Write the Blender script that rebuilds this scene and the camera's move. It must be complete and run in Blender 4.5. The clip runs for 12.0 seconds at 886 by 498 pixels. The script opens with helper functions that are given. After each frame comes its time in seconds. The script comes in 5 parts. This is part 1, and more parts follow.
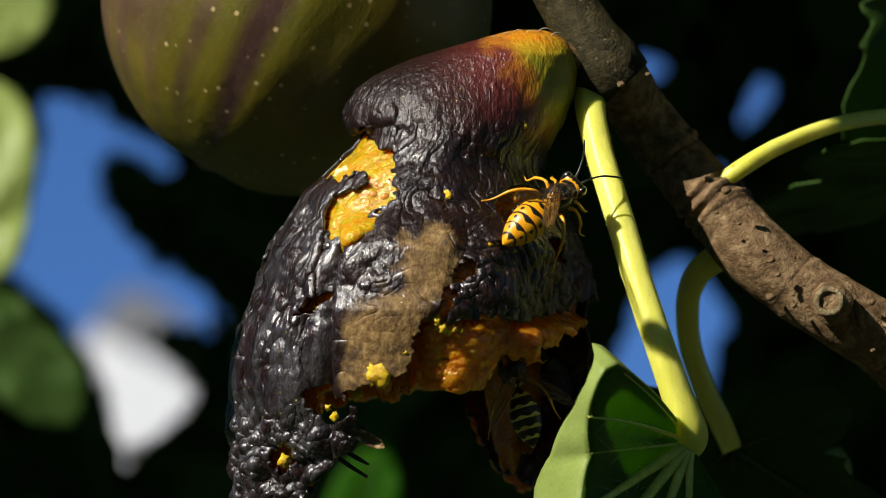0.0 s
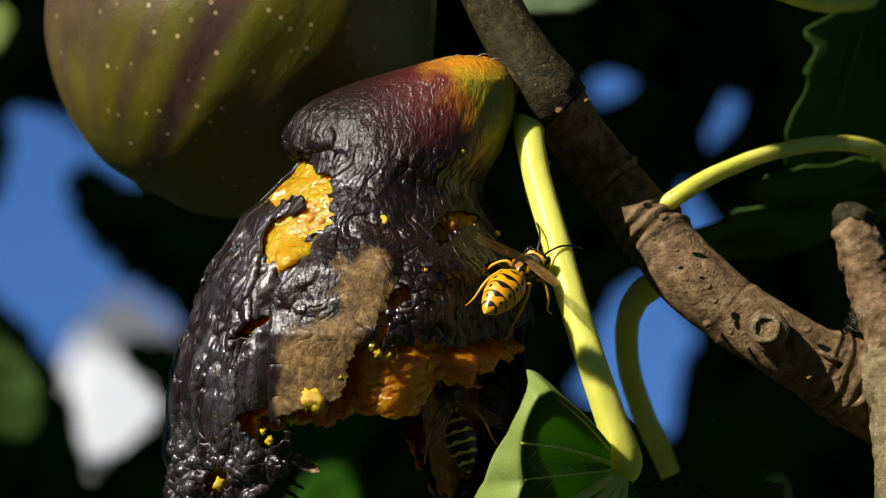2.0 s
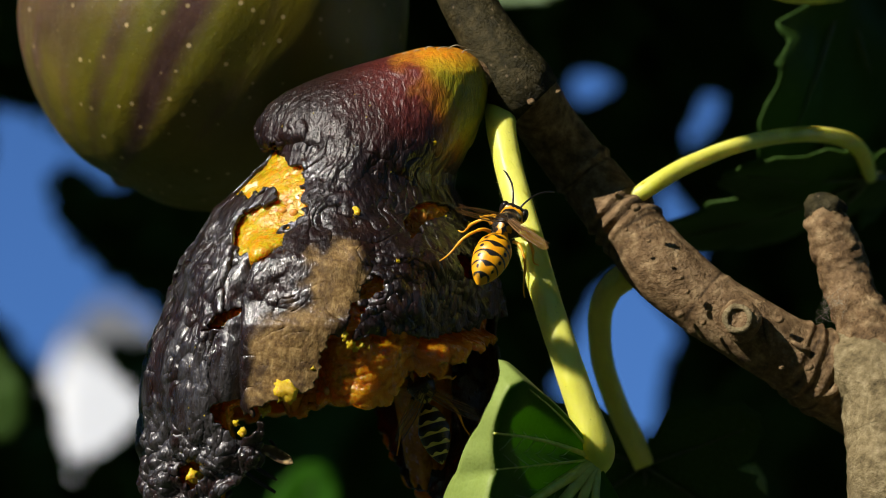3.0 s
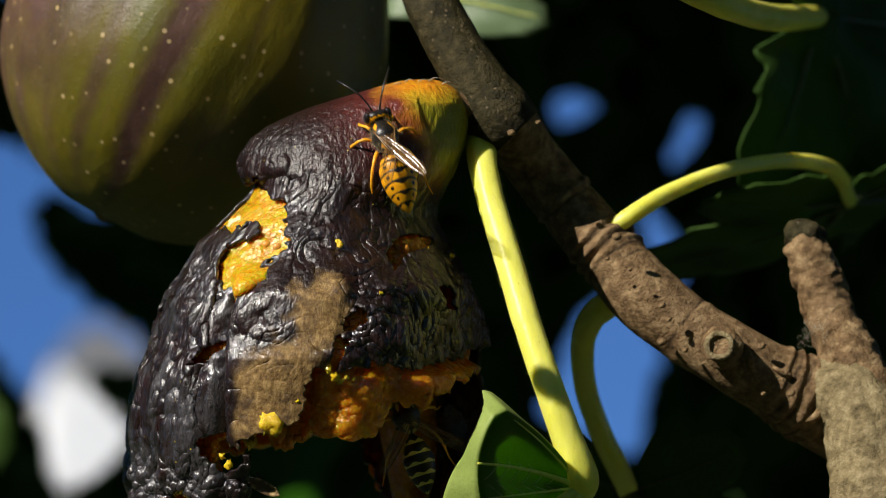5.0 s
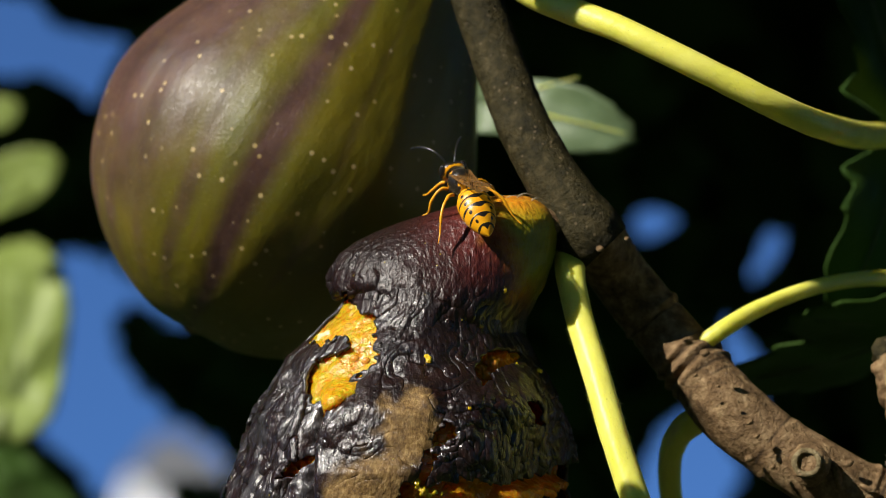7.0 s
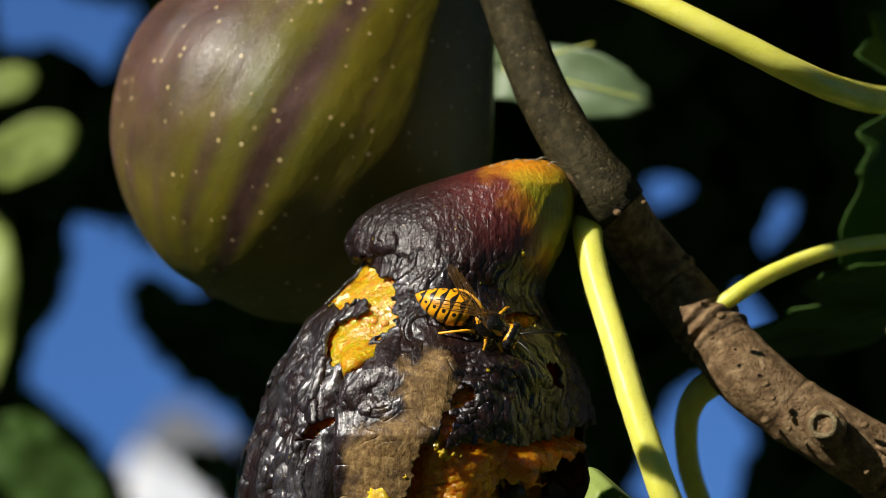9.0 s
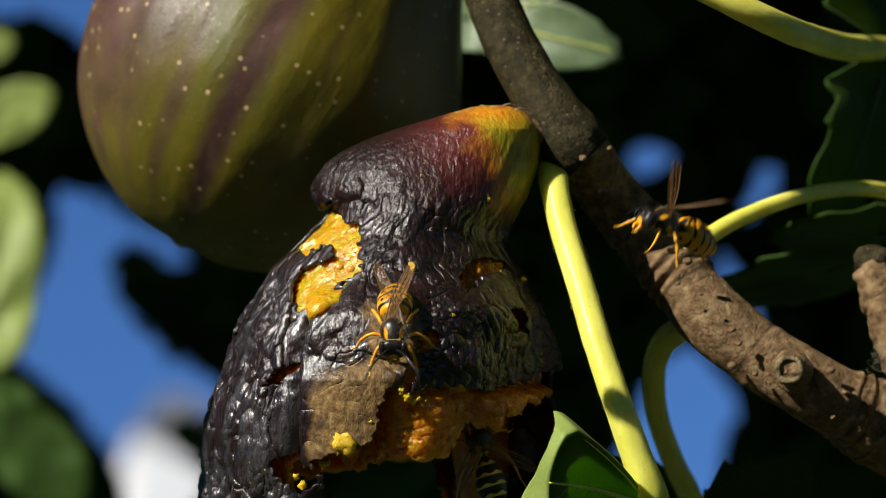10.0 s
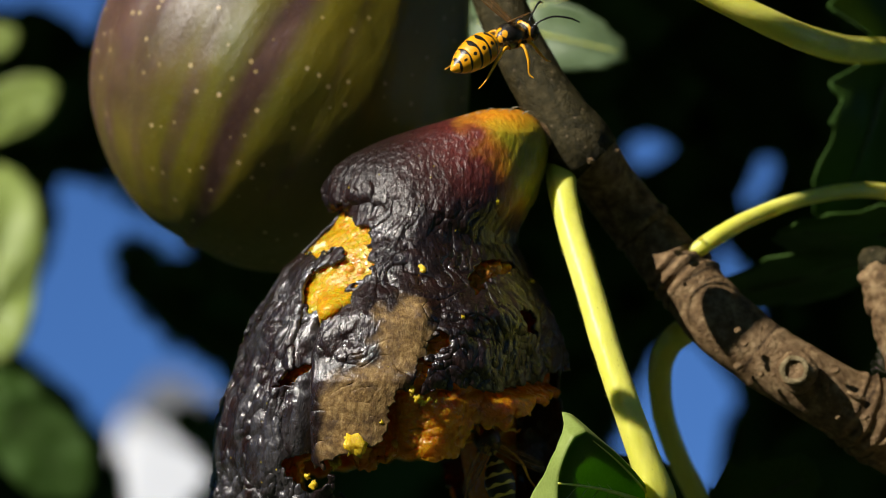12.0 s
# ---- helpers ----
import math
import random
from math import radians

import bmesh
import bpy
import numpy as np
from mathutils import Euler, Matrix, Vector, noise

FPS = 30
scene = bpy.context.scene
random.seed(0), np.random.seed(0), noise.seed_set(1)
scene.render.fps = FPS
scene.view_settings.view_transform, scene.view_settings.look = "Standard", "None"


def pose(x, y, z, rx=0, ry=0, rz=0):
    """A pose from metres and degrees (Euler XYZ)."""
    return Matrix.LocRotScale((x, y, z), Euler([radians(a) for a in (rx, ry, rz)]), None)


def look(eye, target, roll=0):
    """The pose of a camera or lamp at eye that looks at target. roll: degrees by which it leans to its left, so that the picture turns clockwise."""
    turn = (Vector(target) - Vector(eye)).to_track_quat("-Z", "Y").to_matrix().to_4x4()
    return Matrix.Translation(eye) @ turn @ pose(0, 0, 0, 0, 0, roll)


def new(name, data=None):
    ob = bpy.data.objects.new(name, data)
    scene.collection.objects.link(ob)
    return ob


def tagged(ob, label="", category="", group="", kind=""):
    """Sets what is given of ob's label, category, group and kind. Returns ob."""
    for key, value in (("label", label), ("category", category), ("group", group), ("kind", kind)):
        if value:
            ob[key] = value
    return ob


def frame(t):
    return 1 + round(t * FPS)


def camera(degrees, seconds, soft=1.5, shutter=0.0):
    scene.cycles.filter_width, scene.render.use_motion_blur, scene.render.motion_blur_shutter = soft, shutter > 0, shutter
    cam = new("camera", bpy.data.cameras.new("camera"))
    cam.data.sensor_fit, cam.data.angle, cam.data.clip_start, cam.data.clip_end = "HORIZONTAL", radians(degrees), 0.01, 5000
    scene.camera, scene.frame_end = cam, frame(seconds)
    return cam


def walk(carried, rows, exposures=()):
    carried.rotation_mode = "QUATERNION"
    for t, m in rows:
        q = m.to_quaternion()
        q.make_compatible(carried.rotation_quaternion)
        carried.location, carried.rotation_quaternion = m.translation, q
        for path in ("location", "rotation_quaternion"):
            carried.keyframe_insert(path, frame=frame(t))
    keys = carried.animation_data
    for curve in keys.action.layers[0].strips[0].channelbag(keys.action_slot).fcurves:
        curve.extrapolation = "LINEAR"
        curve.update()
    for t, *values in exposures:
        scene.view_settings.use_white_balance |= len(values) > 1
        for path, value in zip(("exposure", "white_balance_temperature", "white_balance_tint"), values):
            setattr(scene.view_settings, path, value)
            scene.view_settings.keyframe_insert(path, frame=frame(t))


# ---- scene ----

# All fruit-scale sizes below are in millimetres in a "bough" space: x to the right,
# y away from the lens, z up across the bough. BASE lays that space into the world.
MM = 0.001
BASE = Matrix.Translation((0, 0, 1.9)) @ pose(0, 0, 0, 22, 0, 0)


def lay(x, y, z):
    """The world pose of a point of the bough."""
    return BASE @ Matrix.Translation((x * MM, y * MM, z * MM))


# ---- camera ----
cam = camera(12.0, 12.0, soft=0.8, shutter=0.15)
cam.data.dof.use_dof = True
cam.data.dof.focus_distance = 0.577
cam.data.dof.aperture_fstop = 25.0
# seconds, sideways, forwards and upwards shift, pan to the right, tilt up, roll
PATH = [
    (0, -8.59, 0.25, -0.62, -0.299, -0.066, -0.268),
    (0.5, -9.57, 0.77, 2.39, -0.083, 0.119, -0.188),
    (1, -3.87, 1.79, 2.13, -0.353, 0.503, -0.028),
    (1.5, -3.73, -1.09, 1.74, -0.247, 0.474, 0.067),
    (2, -1.31, -0.53, 1.88, -0.162, 0.026, 0.125),
    (2.5, 0.00, 0.00, 0.00, 0.000, 0.000, 0.000),
    (3, 0.80, -1.35, -0.28, 0.008, 0.119, -0.066),
    (3.2, 2.21, -0.80, 0.65, 0.029, 0.055, -0.060),
    (4.8, 3.06, -5.24, -2.05, 0.184, 0.472, -0.797),
    (5, 1.31, -5.24, 1.63, 0.199, 0.354, -0.815),
    (5.5, 0.60, -4.87, 1.07, -0.214, 0.996, -0.862),
    (6, 0.15, -3.67, 1.39, -0.551, 1.405, -0.854),
    (6.5, 0.46, -4.63, 1.82, -0.717, 1.620, -0.657),
    (7, -0.64, -7.04, 2.05, -0.799, 1.892, -0.475),
    (7.2, -2.86, -6.85, 2.40, -0.760, 1.987, -0.473),
    (8.8, -3.53, -6.57, 2.03, -0.883, 1.529, -0.111),
    (9, -2.15, -10.93, 0.85, -0.902, 1.503, -0.534),
    (9.5, 0.83, -11.40, 0.84, -0.866, 1.076, -0.629),
    (10, 2.33, -10.91, -5.18, -0.878, 1.345, -0.710),
    (10.5, 0.62, -10.97, -1.87, -0.771, 1.179, -0.790),
    (11, 0.34, -12.99, -5.36, -0.785, 1.460, -0.742),
    (11.5, 0.40, -14.72, -2.74, -0.752, 1.039, -0.711),
    (12, -0.04, -17.39, -2.27, -0.768, 1.081, -0.681),]


def sway(x, y, z, pan, tilt, roll):
    turn = pose(0, 0, 0, 0, 0, -pan) @ pose(0, 0, 0, tilt, 0, 0) @ pose(0, 0, 0, 90, 0, 0) @ pose(0, 0, 0, 0, 0, roll)
    return lay(x, y - 590, z) @ turn


walk(cam, [(t, sway(*row)) for t, *row in PATH])

# ---- daylight ----
TO_SUN = (BASE.to_3x3() @ Vector((-0.64, -0.38, 0.66))).normalized()
world = bpy.data.worlds.new("sky")
scene.world = world
world.use_nodes = True
sky = world.node_tree.nodes.new("ShaderNodeTexSky")
sky.sky_type = "NISHITA"
sky.sun_disc = False
sky.sun_elevation = math.asin(TO_SUN.z)
sky.sun_rotation = math.atan2(TO_SUN.x, TO_SUN.y)
sky.altitude, sky.air_density, sky.dust_density, sky.ozone_density = 2500, 1.0, 0.0, 10.0
back = world.node_tree.nodes["Background"]
back.inputs["Strength"].default_value = 0.106
world.node_tree.links.new(sky.outputs[0], back.inputs["Color"])
sun_data = bpy.data.lights.new("sun", "SUN")
sun_data.energy, sun_data.angle, sun_data.color = 5.0, radians(0.5), (1.0, 0.93, 0.82)
sun = new("sun", sun_data)
sun.matrix_world = look(TO_SUN * 50 + Vector((0, 0, 1.9)), (0, 0, 1.9))
scene.view_settings.exposure = 0.40


# ---- noise, meshes ----
def lattice(p, seed=0):
    """Smooth value noise in -1..1 for an (n, 3) array."""
    cell = np.floor(p).astype(np.int64)
    f = p - cell
    f = f * f * (3 - 2 * f)
    total = np.zeros(len(p))
    for dx in (0, 1):
        for dy in (0, 1):
            for dz in (0, 1):
                h = (cell[:, 0] + dx) * 73856093 ^ (cell[:, 1] + dy) * 19349663 ^ (cell[:, 2] + dz) * 83492791 ^ seed * 2654435761
                h = (h ^ (h >> 13)) * 1274126177 & 0x7FFFFFFF
                value = ((h ^ (h >> 16)) & 0xFFFF) / 32767.5 - 1
                total += value * np.where(dx, f[:, 0], 1 - f[:, 0]) * np.where(dy, f[:, 1], 1 - f[:, 1]) * np.where(dz, f[:, 2], 1 - f[:, 2])
    return total


def fbm(p, seed=0, octaves=3):
    return sum(lattice(p * 2.03**n, seed + 7 * n) * 0.5**n for n in range(octaves))


def step(a, b, x):
    t = np.clip((x - a) / (b - a), 0, 1)
    return t * t * (3 - 2 * t)


def inside(poly, u, w):
    """Whether the points u, w lie in a polygon."""
    odd = np.zeros(len(u), bool)
    for (x0, y0), (x1, y1) in zip(poly, poly[1:] + poly[:1]):
        if y0 != y1:
            odd ^= ((y0 > w) != (y1 > w)) & (u < (x1 - x0) * (w - y0) / (y1 - y0) + x0)
    return odd


def mesh_of(name, verts, faces, material, smooth=True):
    """A mesh from millimetres."""
    data = bpy.data.meshes.new(name)
    data.from_pydata((np.asarray(verts, float) * MM).tolist(), [], faces)
    data.materials.append(material)
    if smooth:
        data.shade_smooth()
    data.update()
    return data


def attribute(data, name, values):
    data.attributes.new(name, "FLOAT", "POINT").data.foreach_set("value", np.asarray(values, np.float32))


def thing(name, m, label, category, group="", kind=""):
    ob = new(name)
    ob.empty_display_size = 0.005
    ob.matrix_world = m
    return tagged(ob, label, category, group, kind)


def part(name, data, parent, label="", m=None):
    ob = new(name, data)
    ob.parent = parent
    if m is not None:
        ob.matrix_basis = m
    return tagged(ob, label)


def thicken(ob, mm, offset=-1.0):
    solid = ob.modifiers.new("thickness", "SOLIDIFY")
    solid.thickness, solid.offset, solid.use_even_offset = mm * MM, offset, False
    return ob


def curve_points(points, count):
    """A smooth line through control points (rows of any width), evenly resampled."""
    p = np.asarray(points, float)
    ext = np.vstack([2 * p[0] - p[1], p, 2 * p[-1] - p[-2]])
    out = []
    for i in range(1, len(ext) - 2):
        a, b, c, d = ext[i - 1 : i + 3]
        for t in np.linspace(0, 1, 24, endpoint=False):
            out.append(0.5 * (2 * b + (c - a) * t + (2 * a - 5 * b + 4 * c - d) * t**2 + (3 * b - a - 3 * c + d) * t**3))
    out = np.vstack([out, p[-1]])
    run = np.r_[0, np.cumsum(np.linalg.norm(np.diff(out[:, :3], axis=0), axis=1))]
    s = np.linspace(0, run[-1], count)
    return np.stack([np.interp(s, run, out[:, k]) for k in range(out.shape[1])], 1)


def tube(points, count, around, shape=None, squash=1.0):
    """Vertices and faces of a capped tube along rows of x, y, z, radius. shape(s, angle, place) gives a factor on the radius."""
    p = curve_points(points, count)
    along = np.gradient(p[:, :3], axis=0)
    along /= np.linalg.norm(along, axis=1)[:, None]
    side = np.cross(along[0], (0.3, 1, 0.1))
    angle = np.linspace(0, 2 * math.pi, around, endpoint=False)
    verts = []
    for i in range(count):
        side = side - along[i] * (side @ along[i])
        side /= np.linalg.norm(side)
        other = np.cross(along[i], side)
        verts.append(p[i, :3] + p[i, 3] * (np.cos(angle)[:, None] * side + squash * np.sin(angle)[:, None] * other))
    verts = np.array(verts)
    if shape is not None:
        s = np.repeat(np.linspace(0, 1, count), around)
        factor = shape(s, np.tile(angle, count), verts.reshape(-1, 3)).reshape(count, around, 1)
        verts = p[:, None, :3] + (verts - p[:, None, :3]) * factor
    flat = np.vstack([verts.reshape(-1, 3), p[0, :3], p[-1, :3]])
    faces = [(i * around + j, i * around + (j + 1) % around, (i + 1) * around + (j + 1) % around, (i + 1) * around + j) for i in range(count - 1) for j in range(around)]
    n, last = count * around, (count - 1) * around
    faces += [(n, (j + 1) % around, j) for j in range(around)]
    faces += [(n + 1, last + j, last + (j + 1) % around) for j in range(around)]
    return flat, faces


def ball(radii, centre=(0, 0, 0), rows=14, around=20, bump=None):
    """Vertices and faces of an ellipsoid."""
    verts = []
    for i in range(rows + 1):
        a = math.pi * i / rows
        for j in range(around):
            b = 2 * math.pi * j / around
            verts.append((math.sin(a) * math.cos(b), math.sin(a) * math.sin(b), math.cos(a)))
    v = np.array(verts)
    if bump is not None:
        v = v * (1 + bump(v))[:, None]
    v = v * np.asarray(radii) + np.asarray(centre)
    faces = [(i * around + j, (i + 1) * around + j, (i + 1) * around + (j + 1) % around, i * around + (j + 1) % around) for i in range(rows) for j in range(around)]
    return v, faces


def joined(*pieces):
    """Several (verts, faces) as one."""
    verts, faces, at = [], [], 0
    for v, f in pieces:
        verts.append(np.asarray(v))
        faces += [tuple(k + at for k in face) for face in f]
        at += len(v)
    return np.vstack(verts), faces


# ---- materials ----
class Paint:
    """A small writer of node materials."""

    def __init__(self, name):
        self.mat = bpy.data.materials.new(name)
        self.mat.use_nodes = True
        self.tree = self.mat.node_tree
        self.shader = self.tree.nodes["Principled BSDF"]
        self.out = self.tree.nodes["Material Output"]
        self.where = self.tree.nodes.new("ShaderNodeTexCoord").outputs["Object"]

    def put(self, socket, value):
        if isinstance(value, bpy.types.NodeSocket):
            self.tree.links.new(value, socket)
        elif isinstance(value, tuple) and len(value) == 3 and socket.type == "RGBA":
            socket.default_value = (*value, 1)
        else:
            socket.default_value = value

    def set(self, **values):
        for key, value in values.items():
            self.put(self.shader.inputs[key.replace("_", " ").capitalize() if key not in NAMES else NAMES[key]], value)
        return self

    def scaled(self, x, y, z):
        node = self.tree.nodes.new("ShaderNodeMapping")
        self.put(node.inputs["Vector"], self.where)
        node.inputs["Scale"].default_value = (x, y, z)
        return node.outputs[0]

    def noise(self, per_mm, detail=4.0, rough=0.55, stretch=(1, 1, 1), warp=0.0):
        node = self.tree.nodes.new("ShaderNodeTexNoise")
        k = per_mm / MM
        self.put(node.inputs["Vector"], self.scaled(k * stretch[0], k * stretch[1], k * stretch[2]))
        node.inputs["Scale"].default_value, node.inputs["Detail"].default_value = 1.0, detail
        node.inputs["Roughness"].default_value, node.inputs["Distortion"].default_value = rough, warp
        return node.outputs["Fac"]

    def cells(self, per_mm, stretch=(1, 1, 1), feature="F1"):
        node = self.tree.nodes.new("ShaderNodeTexVoronoi")
        node.feature = feature
        k = per_mm / MM
        self.put(node.inputs["Vector"], self.scaled(k * stretch[0], k * stretch[1], k * stretch[2]))
        node.inputs["Scale"].default_value = 1.0
        return node.outputs["Distance"]

    def read(self, name):
        node = self.tree.nodes.new("ShaderNodeAttribute")
        node.attribute_name = name
        return node.outputs["Fac"]

    def random(self):
        return self.tree.nodes.new("ShaderNodeObjectInfo").outputs["Random"]

    def ramp(self, value, *stops):
        node = self.tree.nodes.new("ShaderNodeValToRGB")
        self.put(node.inputs[0], value)
        bar = node.color_ramp
        while len(bar.elements) < len(stops):
            bar.elements.new(0.5)
        for element, (at, colour) in zip(bar.elements, stops):
            element.position = at
            element.color = (*colour, 1) if isinstance(colour, tuple) else (colour, colour, colour, 1)
        return node.outputs["Color"]

    def mix(self, factor, a, b, how="MIX"):
        node = self.tree.nodes.new("ShaderNodeMix")
        node.data_type, node.blend_type = "RGBA", how
        for socket, value in zip((node.inputs[0], node.inputs[6], node.inputs[7]), (factor, a, b)):
            self.put(socket, value)
        return node.outputs[2]

    def sum(self, a, b, how="ADD"):
        node = self.tree.nodes.new("ShaderNodeMath")
        node.operation = how
        self.put(node.inputs[0], a)
        self.put(node.inputs[1], b)
        return node.outputs[0]

    def bump(self, height, mm, strength=1.0, under=None):
        node = self.tree.nodes.new("ShaderNodeBump")
        node.inputs["Strength"].default_value, node.inputs["Distance"].default_value = strength, mm * MM
        self.put(node.inputs["Height"], height)
        if under is not None:
            self.put(node.inputs["Normal"], under)
        return node.outputs[0]

    def translucent(self, colour, share, normal=None):
        glow = self.tree.nodes.new("ShaderNodeBsdfTranslucent")
        self.put(glow.inputs["Color"], colour)
        both = self.tree.nodes.new("ShaderNodeMixShader")
        both.inputs[0].default_value = share
        self.tree.links.new(self.shader.outputs[0], both.inputs[1])
        self.tree.links.new(glow.outputs[0], both.inputs[2])
        self.tree.links.new(both.outputs[0], self.out.inputs["Surface"])
        return self


NAMES = {"colour": "Base Color", "ior": "IOR", "specular": "Specular IOR Level", "sub": "Subsurface Weight", "sub_radius": "Subsurface Radius",
         "sub_scale": "Subsurface Scale", "transmission": "Transmission Weight", "coat": "Coat Weight", "coat_rough": "Coat Roughness", "coat_normal": "Coat Normal", "sheen": "Sheen Weight"}


def m_rotten_skin():
    p = Paint("withered_fig_skin")
    grain = p.noise(1.6, 5, 0.6, (1.4, 1.4, 0.5))
    dark = p.ramp(grain, (0.3, (0.004, 0.0022, 0.0024)), (0.55, (0.010, 0.0055, 0.0055)), (0.78, (0.024, 0.013, 0.013)))
    wine = p.ramp(p.noise(0.35, 4, 0.6), (0.45, 0.0), (0.75, 0.8))
    dark = p.mix(wine, dark, (0.020, 0.006, 0.005))
    fleck = p.ramp(p.noise(3.2, 2, 0.5, (2.2, 2.2, 0.8)), (0.68, 0.0), (0.73, 1.0))
    dark = p.mix(p.sum(fleck, 0.6, "MULTIPLY"), dark, (0.20, 0.06, 0.03))
    bloom = p.ramp(p.noise(0.5, 5, 0.65), (0.5, 0.0), (0.78, 1.0))
    dark = p.mix(p.sum(bloom, p.sum(p.read("red"), 0.2, "MULTIPLY"), "MULTIPLY"), dark, (0.30, 0.26, 0.27))
    red = p.mix(p.ramp(grain, (0.3, 0.1), (0.7, 1.0)), (0.045, 0.009, 0.012), (0.17, 0.030, 0.022))
    c = p.mix(p.read("red"), dark, red)
    grey = p.ramp(p.noise(2.6, 5, 0.7, (1.4, 1.4, 0.5)), (0.35, (0.012, 0.010, 0.012)), (0.75, (0.075, 0.068, 0.072)))
    c = p.mix(p.read("grey"), c, grey)
    tan = p.ramp(p.noise(1.1, 6, 0.7), (0.30, (0.070, 0.036, 0.012)), (0.48, (0.20, 0.118, 0.040)), (0.70, (0.42, 0.285, 0.115)))
    stain = p.ramp(p.noise(0.30, 5, 0.65, warp=0.6), (0.46, 0.0), (0.66, 0.85))
    tan = p.mix(stain, tan, (0.050, 0.028, 0.014))
    c = p.mix(p.read("tan"), c, tan)
    speck = p.sum(p.ramp(p.cells(0.55), (0.05, 1.0), (0.08, 0.0)), p.ramp(p.noise(0.25, 2), (0.5, 0.0), (0.6, 1.0)), "MULTIPLY")
    c = p.mix(speck, c, (0.45, 0.36, 0.03))
    green = p.ramp(p.noise(0.35, 4, 0.6), (0.3, (0.24, 0.23, 0.012)), (0.7, (0.40, 0.34, 0.025)))
    orange = p.mix(p.read("orange"), green, p.mix(p.ramp(p.noise(0.6, 4), (0.35, 0.0), (0.7, 1.0)), (0.58, 0.17, 0.008), (0.70, 0.30, 0.012)))
    c = p.mix(p.read("green"), c, orange)
    plain = p.sum(p.read("tan"), p.read("green"))
    gloss = p.sum(p.read("wet"), p.sum(1.0, plain, "SUBTRACT"), "MULTIPLY")
    rough = p.sum(p.ramp(p.noise(1.3, 5, 0.7, (1.3, 1.3, 0.7)), (0.3, 0.22), (0.7, 0.44)), p.sum(p.read("tan"), 0.3, "MULTIPLY"))
    calm = p.sum(1.0, p.sum(p.read("tan"), 0.6, "MULTIPLY"), "SUBTRACT")
    low = p.bump(p.sum(p.noise(0.9, 4, 0.48, (1.5, 1.5, 0.6), 0.4), calm, "MULTIPLY"), 0.36, 0.9)
    pores = p.bump(p.noise(3.6, 1, 0.5, (1.2, 1.2, 0.8)), 0.085, 0.9, low)
    film = p.bump(p.noise(2.2, 2, 0.5, (1.3, 1.3, 0.7)), 0.15, 0.9, p.bump(p.sum(p.noise(0.75, 4, 0.5, (1.5, 1.5, 0.5), 0.4), p.sum(1.0, p.sum(p.read("grey"), 0.25, "MULTIPLY")), "MULTIPLY"), 0.34, 0.9))
    p.set(colour=c, roughness=rough, specular=p.sum(p.ramp(plain, (0.0, 0.32), (1.0, 0.25)), p.sum(p.read("grey"), 0.5, "MULTIPLY")), coat=p.sum(p.sum(gloss, 0.9, "MULTIPLY"), 0.10), coat_rough=p.ramp(p.noise(0.9, 3), (0.3, 0.07), (0.7, 0.17)), normal=pores, coat_normal=film,
          sub=p.sum(p.read("green"), 0.35, "MULTIPLY"), sub_radius=(1.0, 0.6, 0.2), sub_scale=1.2 * MM)
    return p.mat


def m_flesh():
    p = Paint("fig_flesh")
    n = p.noise(0.5, 5, 0.6, warp=0.6)
    c = p.ramp(n, (0.28, (0.50, 0.12, 0.004)), (0.48, (0.68, 0.20, 0.005)), (0.66, (0.78, 0.28, 0.008)), (0.85, (0.82, 0.40, 0.03)))
    jelly = p.ramp(p.noise(0.9, 4, 0.6, warp=0.8), (0.32, (0.72, 0.22, 0.004)), (0.47, (0.66, 0.31, 0.005)), (0.60, (0.56, 0.37, 0.008)), (0.78, (0.58, 0.44, 0.025)))
    c = p.mix(p.read("jelly"), c, jelly)
    b = p.bump(p.noise(1.6, 4, 0.5), 0.36, 0.9, p.bump(p.noise(0.5, 3), 0.5, 0.6))
    p.set(colour=c, roughness=p.ramp(p.noise(0.8, 3), (0.3, 0.14), (0.7, 0.34)), specular=0.6, coat=p.sum(p.read("jelly"), 0.5, "MULTIPLY"), coat_rough=0.05, normal=b, sub=0.8, sub_radius=(2.6, 1.1, 0.15), sub_scale=2.2 * MM)
    return p.mat


def m_plain(name, low, high, per_mm=1.0, rough=0.5, bump=0.05, specular=0.5, sub=0.0, metal=0.0):
    p = Paint(name)
    n = p.noise(per_mm, 4)
    p.set(colour=p.ramp(n, (0.3, low), (0.7, high)), roughness=rough, specular=specular, metallic=metal, normal=p.bump(p.noise(per_mm * 3, 3), bump, 0.7))
    if sub:
        p.set(sub=sub, sub_radius=(1.0, 0.8, 0.3), sub_scale=1.2 * MM)
    return p.mat


